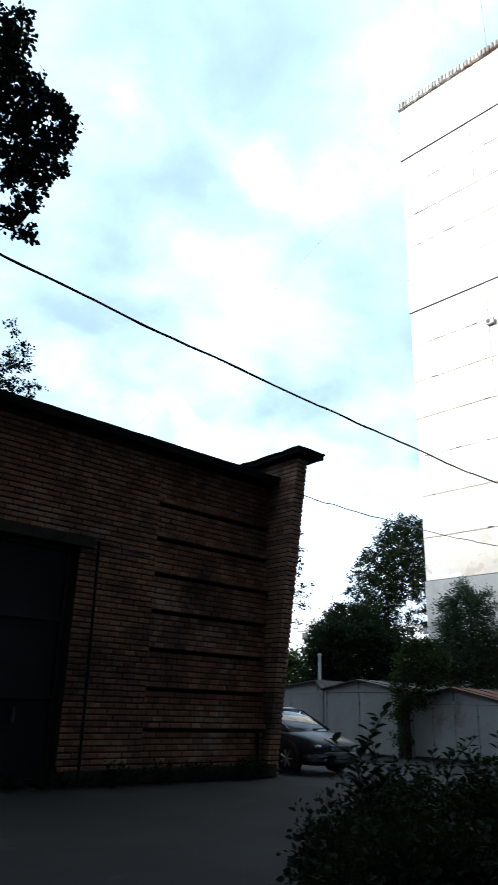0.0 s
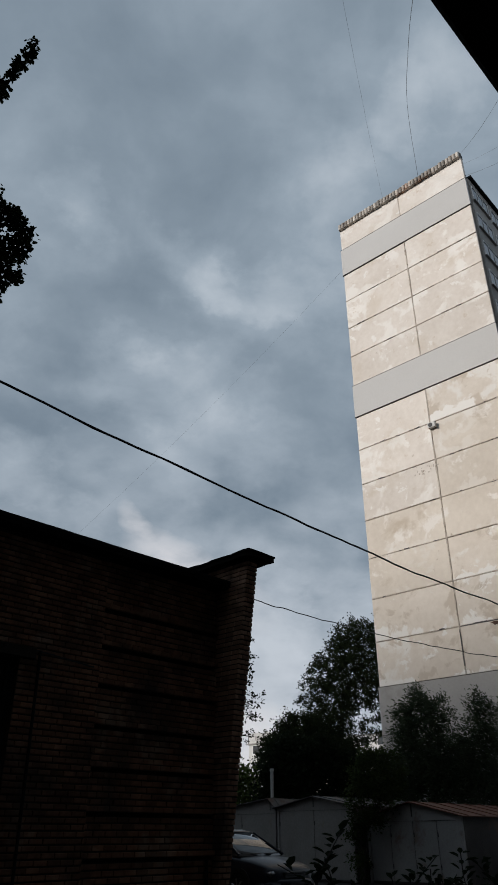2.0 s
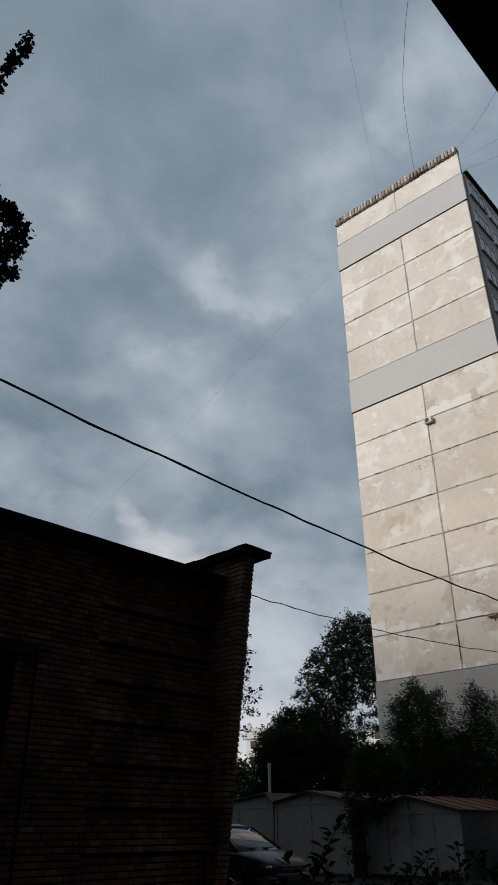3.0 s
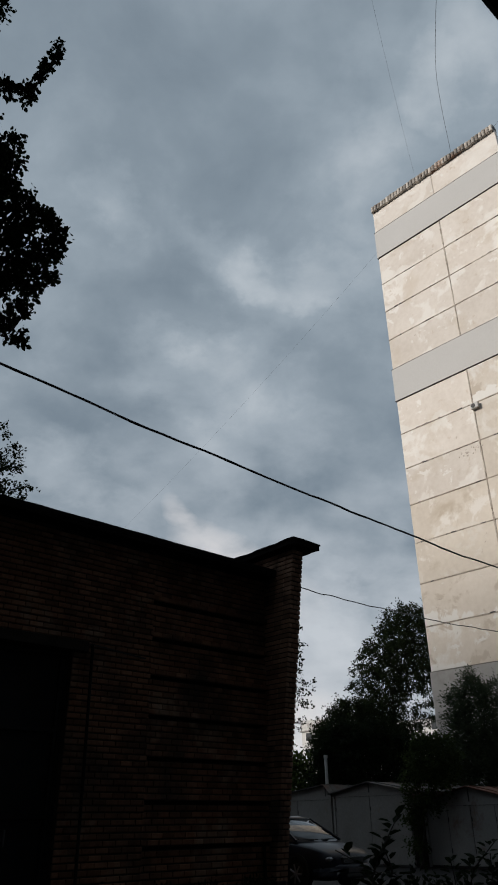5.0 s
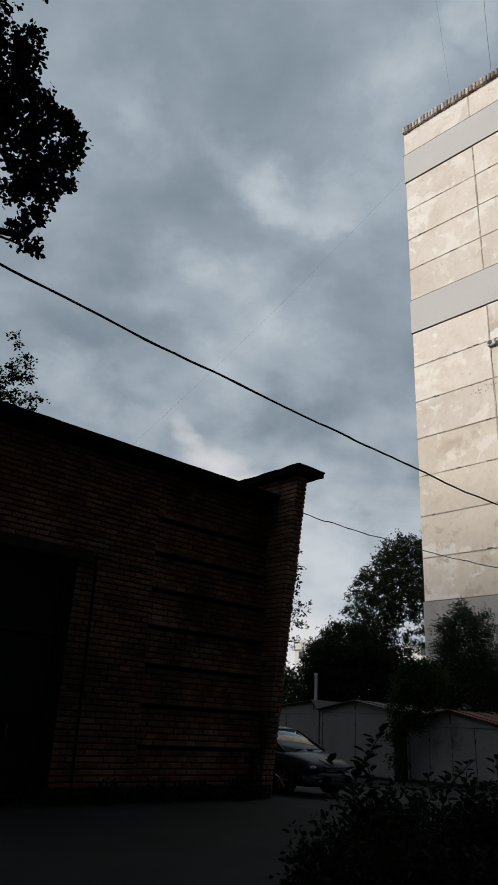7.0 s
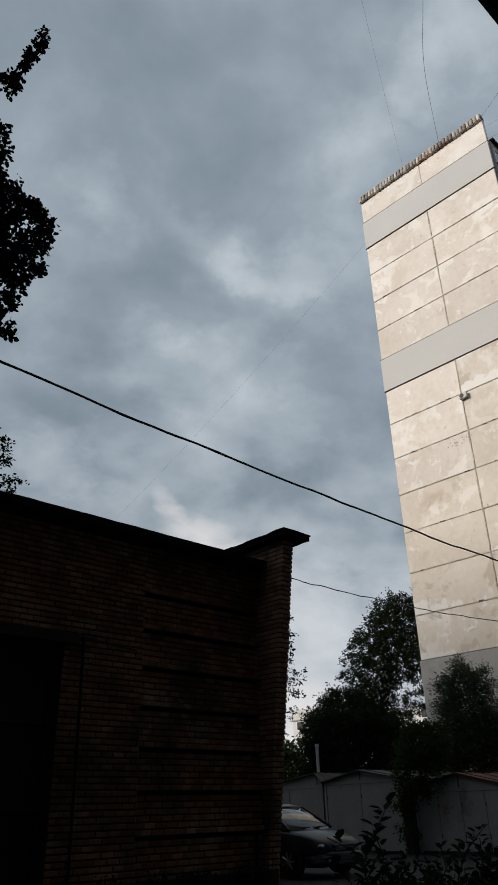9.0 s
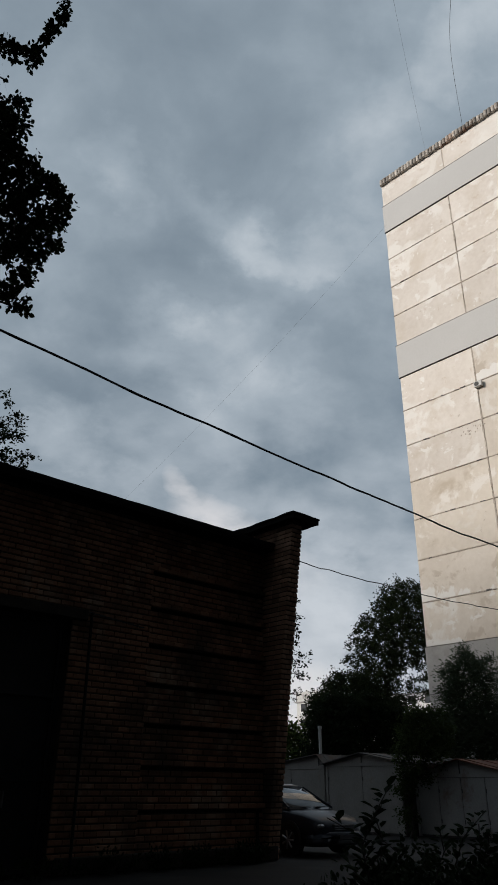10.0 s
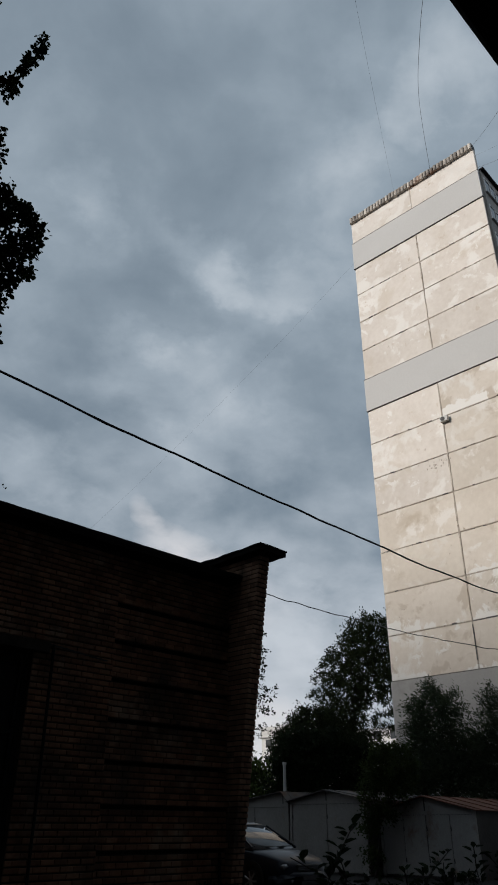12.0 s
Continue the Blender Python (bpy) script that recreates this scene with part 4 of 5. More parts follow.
# ---- trees ----
def leaf_cloud(clumps, count, size, seed, aspect=0.5, droop=0.0, stringy=0.35, spread=0.9, wind=(0, 0, 0)):
    """Folded leaves round the clumps' centres, thicker inside and ragged outside."""
    r = random.Random(seed)
    total = sum(c[1] ** 2 for c in clumps)
    verts, faces = [], []
    for centre, rad in clumps:
        n = int(count * rad ** 2 / total * (2.4 if rad < 0.135 else 1))
        # twigs: little sprays that carry leaves
        sprays = max(4, n // 22)
        for _ in range(sprays):
            d = Vector((r.gauss(0, 1), r.gauss(0, 1), r.gauss(0, 0.85))).normalized()
            base = centre + d * rad * r.uniform(0.25, 0.95) ** 0.8
            tip = (d + Vector((r.gauss(0, 0.5), r.gauss(0, 0.5), r.gauss(0, 0.4) - droop)) + Vector(wind)).normalized()
            length = rad * stringy * r.uniform(0.5, 1.3)
            for i in range(max(1, n // sprays)):
                p = base + tip * length * r.random() + Vector((r.gauss(0, 1), r.gauss(0, 1), r.gauss(0, 1))) * size * spread
                a = Vector((r.gauss(0, 1), r.gauss(0, 1), r.gauss(0, 0.7) - droop)).normalized()
                a = (a + tip * 0.6 + Vector(wind)).normalized()
                b = a.cross(Vector((r.gauss(0, 1), r.gauss(0, 1), r.gauss(0, 1)))).normalized()
                nrm = a.cross(b)
                s = size * r.uniform(0.6, 1.25)
                w = s * aspect
                i0 = len(verts)
                verts += [p, p + a * s * 0.35 + b * w * 0.5 + nrm * w * 0.15, p + a * s * 0.75 + b * w * 0.36 + nrm * w * 0.1, p + a * s,
                          p + a * s * 0.75 - b * w * 0.36 + nrm * w * 0.1, p + a * s * 0.35 - b * w * 0.5 + nrm * w * 0.15]
                faces += [(i0, i0 + 1, i0 + 2, i0 + 3), (i0, i0 + 3, i0 + 4, i0 + 5)]
    return verts, faces


def tree(name, base, clumps, count, size, leaf_mat, label, trunk=0.2, seed=1, aspect=0.5, droop=0.0, fork=0.45, stringy=0.35, category="tree", group="", spread=0.9, wind=(0, 0, 0)):
    base = Vector(base)
    t = thing(name, Matrix.Translation(base), label, category, group)
    rel = [(Vector(c) - base, r) for c, r in clumps]
    r = random.Random(seed)
    mean = sum((c for c, _ in rel), Vector()) / len(rel)
    low = min(c.z - q for c, q in rel)
    top_of_trunk = Vector((mean.x * 0.5, mean.y * 0.5, max(0.3, low + (mean.z - low) * fork)))
    bm = bmesh.new()
    n = 7
    pts = [Vector((0, 0, -0.05)).lerp(top_of_trunk, i / n) + Vector((r.gauss(0, 0.25), r.gauss(0, 0.25), 0)) * trunk * (0 if i == 0 else 1) for i in range(n + 1)]
    tube(bm, pts, [trunk * (1.25 if i == 0 else 1 - 0.45 * i / n) for i in range(n + 1)], 9)
    part("trunk", bm, BARK, t, smooth=True)
    # limbs grow from the nearest wood below them, so that they fork again and again
    nodes = [(p, trunk * (1 - 0.45 * i / n)) for i, p in enumerate(pts) if i >= 2]
    for c, q in sorted((k for k in rel if k[1] >= 0.135), key=lambda k: (k[0] - top_of_trunk).length):
        bm = bmesh.new()
        start, w = min([k for k in nodes if k[0].z < c.z + 0.2] or nodes[:1], key=lambda k: (k[0] - c).length)
        w = min(w * 0.8, trunk * 0.42)
        mid = start.lerp(c, 0.5) + Vector((r.gauss(0, 0.12), r.gauss(0, 0.12), 0.12)) * (c - start).length * 0.5
        tube(bm, [start, start.lerp(mid, 0.5) + Vector((r.gauss(0, 0.03), r.gauss(0, 0.03), 0)), mid, mid.lerp(c, 0.6), c],
             [w, w * 0.8, w * 0.62, w * 0.45, w * 0.28], 6)
        nodes += [(mid, w * 0.62), (c, w * 0.45)]
        for _ in range(5):
            e = c + Vector((r.gauss(0, 1), r.gauss(0, 1), r.gauss(0, 0.8))).normalized() * q * 0.85
            g = mid.lerp(c, r.uniform(0.3, 1.0))
            tube(bm, [g, g.lerp(e, 0.5) + Vector((0, 0, 0.08 * q)), e], [w * 0.3, w * 0.2, w * 0.07], 4)
        part("limb", bm, BARK, t)
    # the tip of a long branch goes on from clump to clump
    for (last, _), (c, q) in zip(rel, rel[1:]):
        if q < 0.135:
            bm = bmesh.new()
            tube(bm, [last, last.lerp(c, 0.5) + Vector((0, 0, 0.01)), c], [0.014, 0.011, 0.008], 5)
            part("limb", bm, BARK, t)
    v, f = leaf_cloud(rel, count, size, seed + 50, aspect, droop, stringy, spread, wind)
    ob = new("crown", polymesh("crown", v, f, leaf_mat))
    ob.parent = t
    return t


def clumps_at(d, rows):
    return [(sph(a, e, d), r) for a, e, r in rows]


tree("broadleaf_tree", (-6.9, 5.0, 0), clumps_at(8.0, [
    (-23.4, 0.875, 0.16), (-25.0, 0.937, 0.24), (-25.1, 0.824, 0.24), (-23.8, 0.92, 0.16), (-27.0, 0.963, 0.2), (-26.8, 0.867, 0.38), (-26.8, 0.778, 0.3), (-25.3, 0.736, 0.14), (-26.4, 0.70, 0.18), (-28.3, 0.921, 0.3),
    (-28.8, 1.075, 0.17), (-29.9, 1.098, 0.2), (-29.7, 1.024, 0.18), (-29.3, 1.24, 0.14), (-31.9, 1.23, 0.2), (-28.3, 1.262, 0.08), (-27.8, 1.306, 0.08), (-27.2, 1.345, 0.08), (-26.7, 1.388, 0.075), (-26.3, 1.43, 0.06)])
    + clumps_at(8.2, [(-34.0, 0.95, 0.9), (-39.0, 1.1, 1.1), (-38.0, 1.5, 0.8), (-44.0, 1.3, 1.0), (-46.0, 0.95, 1.0), (-41.0, 0.75, 0.7),
    # unseen outer clumps, added to block skylight over the yard
    (-58.0, 0.8, 1.3), (-60.0, 1.2, 1.4), (-75.0, 0.9, 1.4)]) + clumps_at(7.0, [(-72.0, 1.35, 1.3), (-55.0, 1.7, 1.2), (-90.0, 1.1, 1.3), (-66.0, 1.9, 1.1)]),
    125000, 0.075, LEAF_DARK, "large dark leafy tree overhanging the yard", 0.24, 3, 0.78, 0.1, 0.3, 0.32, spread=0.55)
tree("slender_tree", (sph(-25.4, 0, 31).x, sph(-25.4, 0, 31).y, 0), clumps_at(31, [
    (-25.2, 0.52, 0.3), (-24.9, 0.495, 0.36), (-24.6, 0.472, 0.42), (-24.2, 0.46, 0.32), (-25.4, 0.44, 0.7), (-23.4, 0.435, 0.35), (-22.7, 0.432, 0.22), (-24.3, 0.42, 0.5), (-23.2, 0.405, 0.4), (-25, 0.33, 1.5),
    (-26.8, 0.44, 0.9), (-26.8, 0.36, 1.38), (-24, 0.27, 1.5)]), 7000, 0.17, LEAF_DARK, "tall slender tree rising behind the brick building", 0.16, 4, 0.55, 0.1, 0.5, 0.85, spread=0.6)
tree("young_tree", (-1.3, 24.2, 0), clumps_at(24, [
    (-1.3, 0.235, 0.4), (-0.6, 0.215, 0.28), (-0.3, 0.20, 0.2), (-0.9, 0.185, 0.4), (0.0, 0.165, 0.28), (0.5, 0.155, 0.2), (-0.4, 0.14, 0.3), (-1.3, 0.14, 0.5),
    (-0.6, 0.115, 0.22), (-2.4, 0.22, 0.7), (-2.5, 0.15, 0.7)]), 1700, 0.10, LEAF_DARK, "thin young tree behind the brick pier", 0.10, 5, 0.5, 0, 0.4, 0.8, spread=0.45)
tree("broadleaf_tree", (sph(8.3, 0, 60).x, sph(8.3, 0, 60).y, 0), clumps_at(60, [
    (8.1, 0.247, 0.75), (9.0, 0.245, 0.7), (7.0, 0.239, 0.75), (6.3, 0.228, 0.5), (7.4, 0.222, 0.9), (8.8, 0.221, 1.0), (5.2, 0.210, 0.42), (6.2, 0.205, 0.85), (4.6, 0.198, 0.42), (5.5, 0.188, 0.75),
    (7.3, 0.195, 1.1), (8.9, 0.194, 1.0), (4.2, 0.178, 0.45), (5.1, 0.168, 0.75), (6.4, 0.172, 0.95), (8.0, 0.17, 0.9), (9.2, 0.168, 0.8), (3.7, 0.157, 0.35), (4.6, 0.150, 0.65), (6.0, 0.150, 0.85),
    (7.3, 0.152, 0.7), (8.7, 0.152, 0.5), (6.2, 0.130, 0.7), (9.3, 0.135, 0.4), (6.9, 0.114, 0.6), (7.3, 0.100, 0.5), (5.3, 0.134, 0.6), (6.9, 0.134, 0.6), (4.6, 0.128, 0.5), (5.9, 0.115, 0.6), (8.3, 0.126, 0.4), (9.1, 0.112, 0.4), (7.9, 0.108, 0.4), (10.8, 0.19, 1.5), (10.6, 0.235, 1.2)]),
    40000, 0.19, LEAF_DARK, "tall spreading tree beside the tower", 0.17, 6, 0.5, 0, 0.12, 1.05, spread=0.55)
tree("broadleaf_tree", (sph(3.6, 0, 58).x, sph(3.6, 0, 58).y, 0), clumps_at(58, [
    (2.7, 0.132, 0.6), (2.0, 0.120, 0.6), (3.4, 0.126, 0.8), (1.2, 0.110, 0.45), (4.4, 0.126, 0.8), (5.3, 0.118, 0.8), (0.9, 0.098, 0.7), (2.0, 0.098, 1.1), (3.7, 0.1, 1.2), (5.4, 0.096, 1.1), (6.7, 0.092, 0.9), (1.1, 0.08, 0.9)]),
    21000, 0.19, LEAF_DARK, "broad dark tree in the second row", 0.26, 16, 0.5, 0, 0.2, 0.6)
tree("broadleaf_tree", (sph(2.2, 0, 42).x, sph(2.2, 0, 42).y, 0), clumps_at(42, [
    (1.9, 0.092, 0.6), (2.5, 0.1, 0.7), (1.3, 0.074, 0.6), (3.2, 0.096, 0.8), (2.1, 0.076, 1.1), (1.2, 0.050, 0.9), (2.9, 0.072, 1.1), (1.9, 0.045, 1.2),
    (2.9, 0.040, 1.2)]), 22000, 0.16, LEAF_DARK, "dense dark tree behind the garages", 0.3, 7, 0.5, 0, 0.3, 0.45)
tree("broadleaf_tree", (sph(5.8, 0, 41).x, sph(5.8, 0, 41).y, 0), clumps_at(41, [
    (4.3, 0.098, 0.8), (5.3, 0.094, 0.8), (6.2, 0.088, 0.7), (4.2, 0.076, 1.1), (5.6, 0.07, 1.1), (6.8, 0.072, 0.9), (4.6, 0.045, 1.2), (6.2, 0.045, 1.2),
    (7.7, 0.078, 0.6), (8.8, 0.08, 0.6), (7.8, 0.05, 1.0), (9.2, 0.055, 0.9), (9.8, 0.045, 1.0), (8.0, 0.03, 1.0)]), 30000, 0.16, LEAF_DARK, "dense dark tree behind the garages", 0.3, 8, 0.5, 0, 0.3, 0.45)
tree("broadleaf_tree", (sph(-0.9, 0, 47).x, sph(-0.9, 0, 47).y, 0), clumps_at(47, [
    (-0.5, 0.064, 0.5), (0.0, 0.056, 0.45), (-0.9, 0.055, 0.7), (-0.3, 0.04, 0.7), (0.4, 0.035, 0.6), (-1.6, 0.07, 0.8), (-1.4, 0.04, 0.8)]),
    3500, 0.22, LEAF_MID, "lighter green tree beyond the garages", 0.16, 17, 0.55, 0, 0.4, 0.45)
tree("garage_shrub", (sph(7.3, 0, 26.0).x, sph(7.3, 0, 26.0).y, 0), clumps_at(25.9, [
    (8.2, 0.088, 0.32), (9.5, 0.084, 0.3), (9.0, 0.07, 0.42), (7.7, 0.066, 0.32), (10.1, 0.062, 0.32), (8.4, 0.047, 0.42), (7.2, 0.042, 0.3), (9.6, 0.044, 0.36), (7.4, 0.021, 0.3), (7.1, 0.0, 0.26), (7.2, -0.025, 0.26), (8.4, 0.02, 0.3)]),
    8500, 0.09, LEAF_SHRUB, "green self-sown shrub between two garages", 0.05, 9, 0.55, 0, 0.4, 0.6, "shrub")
tree("willow_tree", (sph(12.6, 0, 34).x, sph(12.6, 0, 34).y, 0), clumps_at(34, [
    (12.4, 0.164, 0.22), (12.6, 0.154, 0.32), (11.8, 0.146, 0.36), (13.2, 0.147, 0.36), (14.1, 0.150, 0.22), (11.1, 0.136, 0.32), (12.2, 0.132, 0.6), (13.5, 0.131, 0.5), (14.5, 0.132, 0.28), (11.3, 0.117, 0.5),
    (12.4, 0.108, 0.8), (13.9, 0.11, 0.6), (11.3, 0.093, 0.6), (12.6, 0.085, 0.85), (14.1, 0.087, 0.75), (10.7, 0.074, 0.5), (11.9, 0.065, 0.75), (13.3, 0.06, 0.8), (11.0, 0.05, 0.5), (10.4, 0.05, 0.6), (14.9, 0.07, 0.6), (12.5, 0.044, 0.8), (14.4, 0.046, 0.8)]),
    30000, 0.155, LEAF_GREY, "silver-green willow blown by the wind", 0.14, 10, 0.26, 0.05, 0.4, 1.0, spread=0.8, wind=(-0.75, -0.2, 0.25))
tree("willow_tree", (sph(16.8, 0, 34).x, sph(16.8, 0, 34).y, 0), clumps_at(34, [
    (16.7, 0.157, 0.2), (16.3, 0.144, 0.28), (17.2, 0.145, 0.28), (16.0, 0.128, 0.28), (16.9, 0.127, 0.45), (17.7, 0.132, 0.32), (16.4, 0.109, 0.5), (17.6, 0.111, 0.6), (15.5, 0.094, 0.5), (16.9, 0.092, 0.7), (15.7, 0.072, 0.75), (17.3, 0.071, 0.8),
    (19.4, 0.09, 0.75), (17.0, 0.045, 0.88), (19.0, 0.05, 0.88), (20.8, 0.07, 0.9), (22.5, 0.075, 1.0), (15.0, 0.05, 0.6), (15.8, 0.046, 0.8), (18.2, 0.045, 0.8)]),
    28000, 0.155, LEAF_GREY, "silver-green willow blown by the wind", 0.14, 11, 0.26, 0.05, 0.4, 1.0, spread=0.8, wind=(-0.75, -0.2, 0.25))

# ---- bushes in front ----


def bush(az, d, height, wide, seed, label="dense dark leafy bush at the yard's edge"):
    p = sph(az, 0, d)
    rows = []
    r = random.Random(seed)
    for i in range(9):
        a = r.uniform(0, math.tau)
        q = wide * r.uniform(0.1, 0.75)
        rows.append((Vector((p.x + q * math.cos(a), p.y + q * math.sin(a), height * r.uniform(0.25, 0.78))), r.uniform(0.22, 0.36)))
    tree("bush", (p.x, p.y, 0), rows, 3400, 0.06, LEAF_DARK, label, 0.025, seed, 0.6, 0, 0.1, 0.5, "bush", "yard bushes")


for i, (az, d, h, w) in enumerate(((5.4, 7.2, 0.58, 0.45), (7.2, 6.6, 0.62, 0.6), (11.0, 6.7, 0.70, 0.6), (15.5, 6.6, 0.72, 0.6), (20, 6.4, 0.75, 0.6), (24.5, 6.2, 0.75, 0.6),
                                   (7.4, 5.6, 0.55, 0.45), (11.0, 5.3, 0.55, 0.6), (17, 5.2, 0.6, 0.6), (23, 5.1, 0.65, 0.6), (3.4, 5.9, 0.38, 0.3), (4.6, 5.0, 0.34, 0.35), (9, 8.0, 0.72, 0.6), (13.5, 8.1, 0.76, 0.6), (18.5, 8.0, 0.8, 0.6))):
    bush(az, d, h, w, 100 + i)


def sprig(az, d, top, seed, size=0.1, count=26):
    """A lone shoot with large leaves."""
    p = sph(az, 0, d)
    t = thing("shoot", Matrix.Translation((p.x, p.y, 0)), "upright leafy shoot standing above the bushes", "plant", "leafy shoots")
    r = random.Random(seed)
    pts = [Vector((r.gauss(0, 0.02) * i, r.gauss(0, 0.02) * i, top * i / 6)) for i in range(7)]
    bm = bmesh.new()
    tube(bm, pts, [0.012 - 0.0013 * i for i in range(7)], 6)
    part("stem", bm, BARK, t)
    v, f = [], []
    for i in range(count):
        h = 0.40 + 0.585 * i / count
        k = min(5, int(h * 6))
        p0 = pts[k].lerp(pts[k + 1], h * 6 - k)
        an = i * 2.4 + r.gauss(0, 0.3)
        a = Vector((math.cos(an), math.sin(an), r.uniform(0.2, 1.3))).normalized()
        b = a.cross(Vector((0, 0, 1))).normalized()
        up = b.cross(a)
        s = size * r.uniform(0.8, 1.4)
        w = s * 0.6
        q = p0 + a * 0.03
        i0 = len(v)
        v += [q, q + a * s * 0.35 + b * w * 0.5 + up * w * 0.12, q + a * s * 0.75 + b * w * 0.35, q + a * s - up * s * 0.2, q + a * s * 0.75 - b * w * 0.35, q + a * s * 0.35 - b * w * 0.5 + up * w * 0.12]
        f += [(i0, i0 + 1, i0 + 2, i0 + 3), (i0, i0 + 3, i0 + 4, i0 + 5)]
    ob = new("leaves", polymesh("leaves", v, f, LEAF_DARK))
    ob.parent = t


for i, (az, d, top, sz, n) in enumerate(((4.5, 6.6, 1.35, 0.115, 32), (3.9, 6.7, 1.10, 0.11, 24), (4.9, 6.7, 1.15, 0.10, 22), (6.2, 6.7, 1.0, 0.09, 20), (8.8, 7.0, 1.02, 0.075, 30), (10.9, 6.9, 1.16, 0.08, 38), (11.5, 7.0, 1.06, 0.075, 32), (12.1, 7.0, 1.0, 0.075, 30),
                                         (13.7, 6.9, 1.20, 0.08, 38), (15.2, 7.0, 1.12, 0.08, 32), (16.4, 6.9, 1.05, 0.08, 30), (18.2, 6.9, 1.08, 0.08, 30), (3.4, 7.0, 0.85, 0.08, 22), (13.4, 7.1, 0.98, 0.075, 28))):
    sprig(az, d, top, 300 + i, sz, n)

# ---- overhead lines ----
span("overhead_cable", yard(-8.0, 8.0, 7.67), yard(24.5, 8.0, 6.85), 0.765, 0.019, CABLE, "thick black overhead cable across the yard")
span("overhead_cable", yard(PIER_R + 0.02, FRONT - 0.55, 6.27), sph(22.0, 0.191, 27.5), 0.28, 0.012, CABLE, "thin black cable from the brick pier")
def loose_wire(points, r, label):
    """A slack wire that bends smoothly from point to point."""
    pts = []
    ps = [2 * points[0] - points[1]] + points + [2 * points[-1] - points[-2]]
    for p0, p1, p2, p3 in zip(ps, ps[1:], ps[2:], ps[3:]):
        for i in range(10):
            t = i / 10
            pts.append(0.5 * (2 * p1 + (p2 - p0) * t + (2 * p0 - 5 * p1 + 4 * p2 - p3) * t * t + (3 * p1 - p0 - 3 * p2 + p3) * t ** 3))
    bm = bmesh.new()
    tube(bm, pts + [points[-1]], r, 6)
    return tagged(part("antenna_wire", bm, WIRE, None), label, "wire")


loose_wire([TOWER @ Vector((7.88, 0.2, 48.75)), sph(18.5, 1.29, 34.0), sph(19.7, 1.472, 27.0), sph(21.4, 1.643, 21.0), sph(25.6, 1.95, 14.0)], 0.013,
           "thin slack wire from the tower roof")
span("antenna_wire", TOWER @ Vector((4.46, 0.2, 48.75)), sph(12.0, 1.95, 16.0), 1.2, 0.0045, WIRE, "thin wire from the tower roof")
span("antenna_wire", sph(9.7, 0.90, 47.0), sph(-20.0, 0.27, 70.0), 1.0, 0.0045, WIRE, "faint long wire slanting down from the tower")
span("antenna_wire", TOWER @ Vector((11.5, 0.2, 48.7)), sph(31.0, 1.30, 30.0), 0.5, 0.010, WIRE, "thin wire from the tower roof")
span("antenna_wire", TOWER @ Vector((11.6, 0.2, 46.3)), sph(33.0, 1.10, 40.0), 0.6, 0.010, WIRE, "thin wire from the tower roof")
span("antenna_wire", TOWER @ Vector((11.6, 0.2, 47.6)), sph(33.0, 1.15, 40.0), 0.6, 0.006, WIRE, "faint thin wire from the tower roof")

# ---- weeds along the foot of the wall ----
weed_rng = random.Random(77)
weed_clumps = []
u = 3.0
while u < 11.6:
    weed_clumps.append((Vector((u, FRONT - weed_rng.uniform(0.12, 0.30), weed_rng.uniform(0.02, 0.10))), weed_rng.uniform(0.12, 0.24)))
    u += weed_rng.uniform(0.15, 0.55)
wv, wf = leaf_cloud(weed_clumps, 5200, 0.075, 78, 0.4, -0.5, 0.6, 0.6)
wv = [Vector((p.x, min(p.y, FRONT - 0.03), max(p.z, 0.012))) for p in wv]
weeds = new("weeds", polymesh("weeds", wv, wf, LEAF_DARK))
weeds.matrix_world = YARD
tagged(weeds, "low dark weeds growing along the brick wall's foot", "weeds", kind="stuff")

# ---- bricks, course by course ----
brick_v, brick_f = [], []
near_bricks = []
brick_rng = random.Random(9)


def course(u0, u1, y, z, odd, single=False, high=COURSE):
    u = u0 - (LONG / 2 if odd else 0)
    while u < u1 - 0.02:
        a, b = max(u, u0) + 0.0035, min(u + LONG, u1) - 0.0035
        u += LONG
        if b - a < 0.03:
            continue
        jig = brick_rng.uniform(-0.006, 0.010)
        if single and b - a > LONG - 0.02 and len(near_bricks) < 300:
            near_bricks.append((a, y + jig, z + 0.013))
        else:
            add_brick(brick_v, brick_f, a, b, y + jig, y + 0.06, z + 0.013, z + high - 0.013)


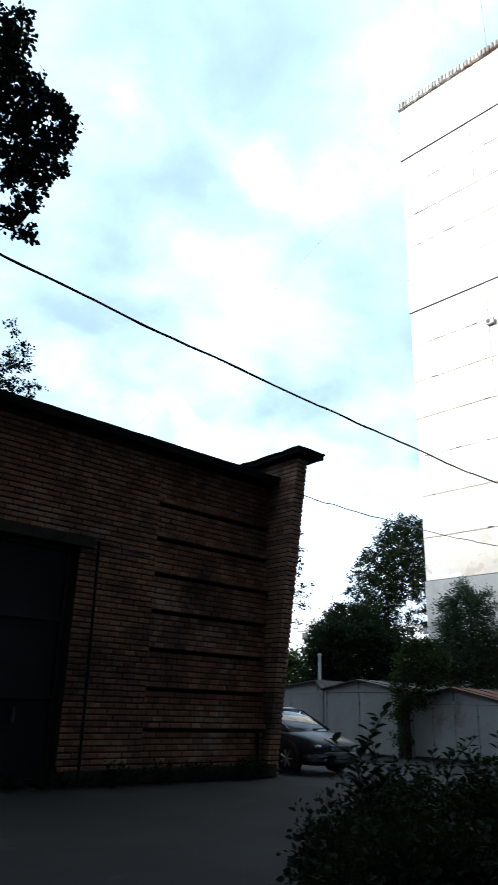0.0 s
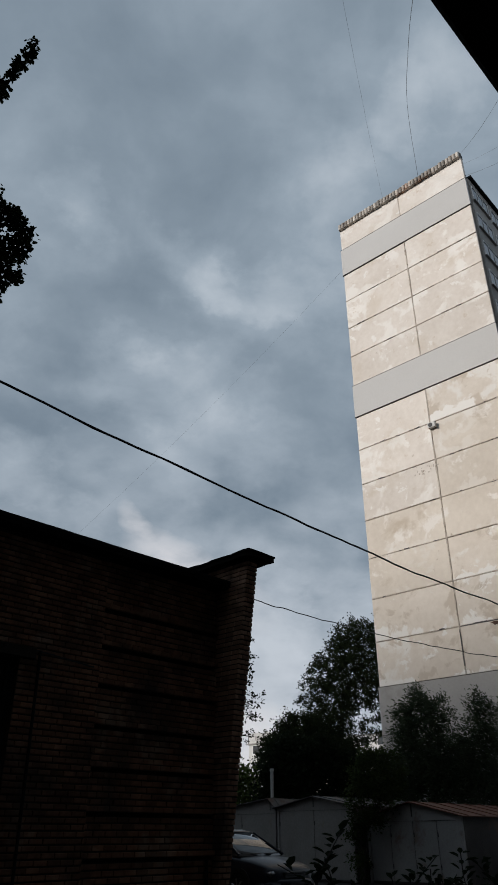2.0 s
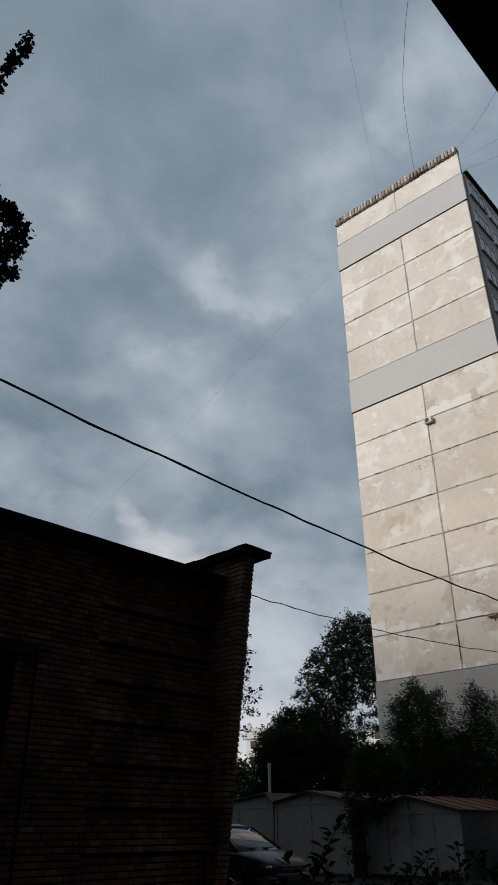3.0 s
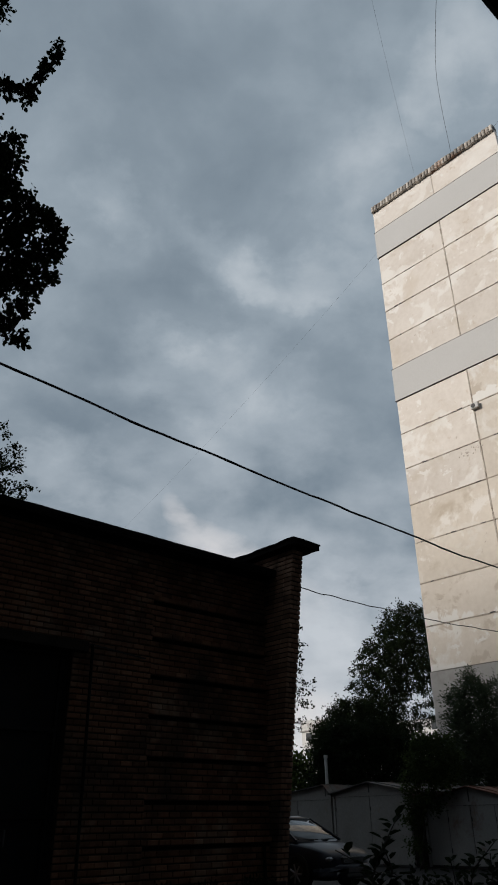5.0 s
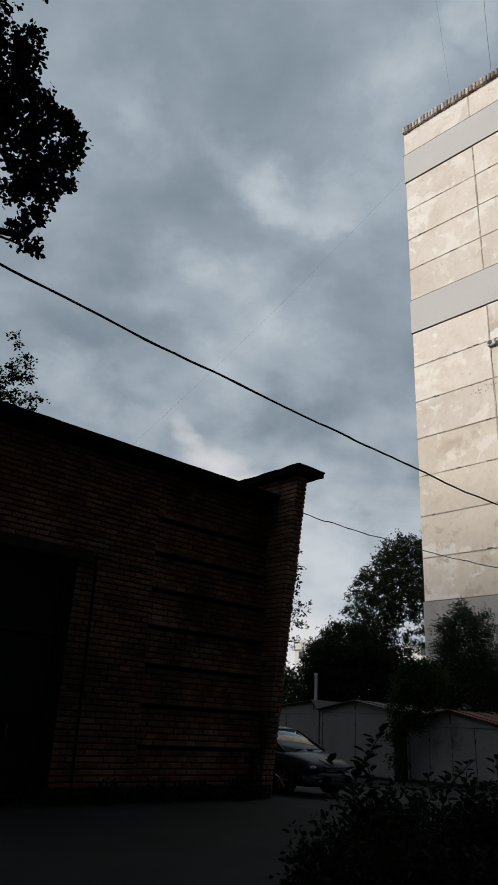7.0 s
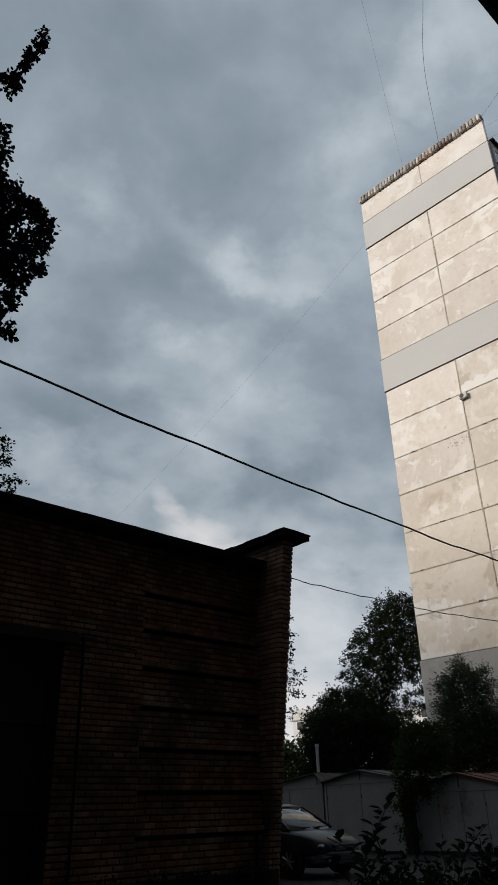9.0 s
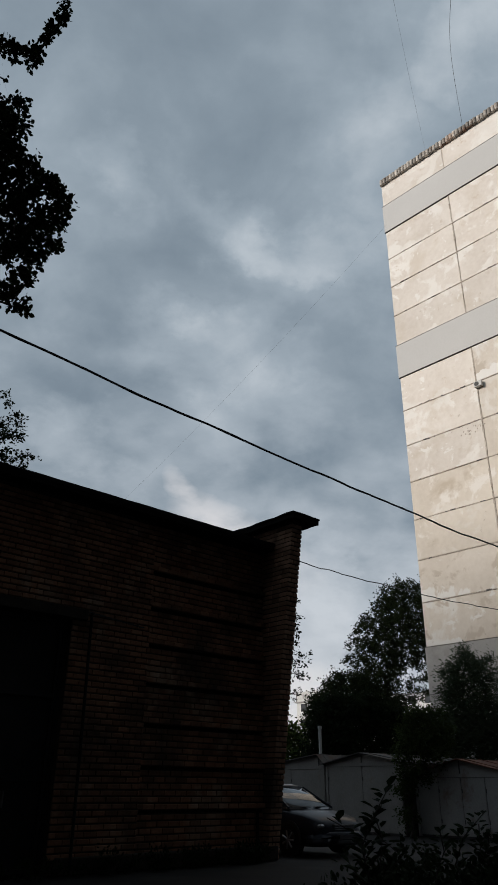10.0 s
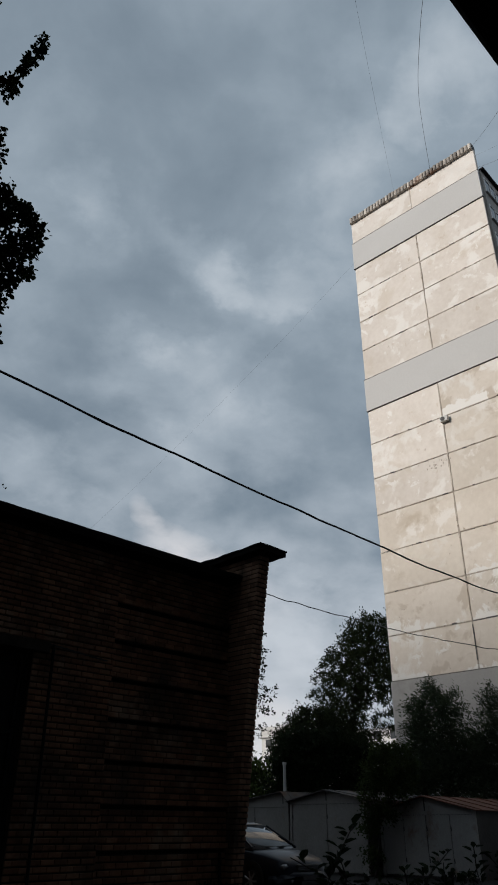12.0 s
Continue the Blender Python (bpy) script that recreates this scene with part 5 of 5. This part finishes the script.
n_course = int(EAVE / COURSE)
for k in range(n_course):
    z = k * COURSE
    if z + COURSE > 0.26:
        if z < GATE_TOP + 0.1:
            course(GATE_R, REC_L, FRONT, z, k % 2, single=True)
        else:
            course(2.6, REC_L, FRONT, z, k % 2, single=(z < 6))
REC_COURSE = (0.7475 - SHADOW_GAP) / 6
for j, z0 in enumerate([0.94 - 0.7475] + LEDGES):
    for k in range(9 if j == 7 else 6):
        z = z0 + k * REC_COURSE
        if z + REC_COURSE > EAVE:
            continue
        proud = 0.045 if k == 0 and j else 0.12
        course(REC_L, REC_R, FRONT + proud, z, (k + j) % 2, high=REC_COURSE)
# jamb of the recess
for k in range(n_course):
    z = k * COURSE
    add_brick(brick_v, brick_f, REC_L - 0.12, REC_L + 0.001, FRONT + 0.061, FRONT + 0.13, z + 0.006, z + COURSE - 0.006)
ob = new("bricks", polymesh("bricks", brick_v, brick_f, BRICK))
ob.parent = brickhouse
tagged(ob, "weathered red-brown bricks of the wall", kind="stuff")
one_v, one_f = [], []
add_brick(one_v, one_f, 0, LONG - 0.007, 0, 0.055, 0, COURSE - 0.026)
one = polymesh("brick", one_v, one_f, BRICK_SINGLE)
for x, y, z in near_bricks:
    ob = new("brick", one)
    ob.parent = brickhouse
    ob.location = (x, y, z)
# pier bricks: each course a little further out, a header and a stretcher side by side
pv, pf = [], []
for k in range(int(PIER_TOP / COURSE)):
    z = k * COURSE
    y = pier_front(z + COURSE / 2)
    jig = brick_rng.uniform(-0.006, 0.006)
    cut = 0.10 if k % 2 else 0.20
    for a, b in ((0, cut), (cut, 0.31)):
        box_y1 = y + 0.25
        i = len(pv)
        e = 0.006
        x0, x1 = PIER_L + a + (e if a else 0) - 0.012 * (a == 0), PIER_L + b - (e if b < 0.3 else 0) + 0.014 * (b > 0.3)
        z0, z1 = z + 0.012, z + COURSE - 0.012
        add_brick(pv, pf, x0, x1, y + jig, box_y1, z0, z1, 0.01)
    # sides of the pier
    for x0, x1 in ((PIER_L - 0.012, PIER_L + 0.05), (PIER_R - 0.05, PIER_R + 0.012)):
        yy = y + 0.262
        while yy < FRONT + 1.6:
            add_brick(pv, pf, x0, x1, yy, min(yy + 0.25, FRONT + 1.65), z + 0.012, z + COURSE - 0.012, 0.008)
            yy += 0.262
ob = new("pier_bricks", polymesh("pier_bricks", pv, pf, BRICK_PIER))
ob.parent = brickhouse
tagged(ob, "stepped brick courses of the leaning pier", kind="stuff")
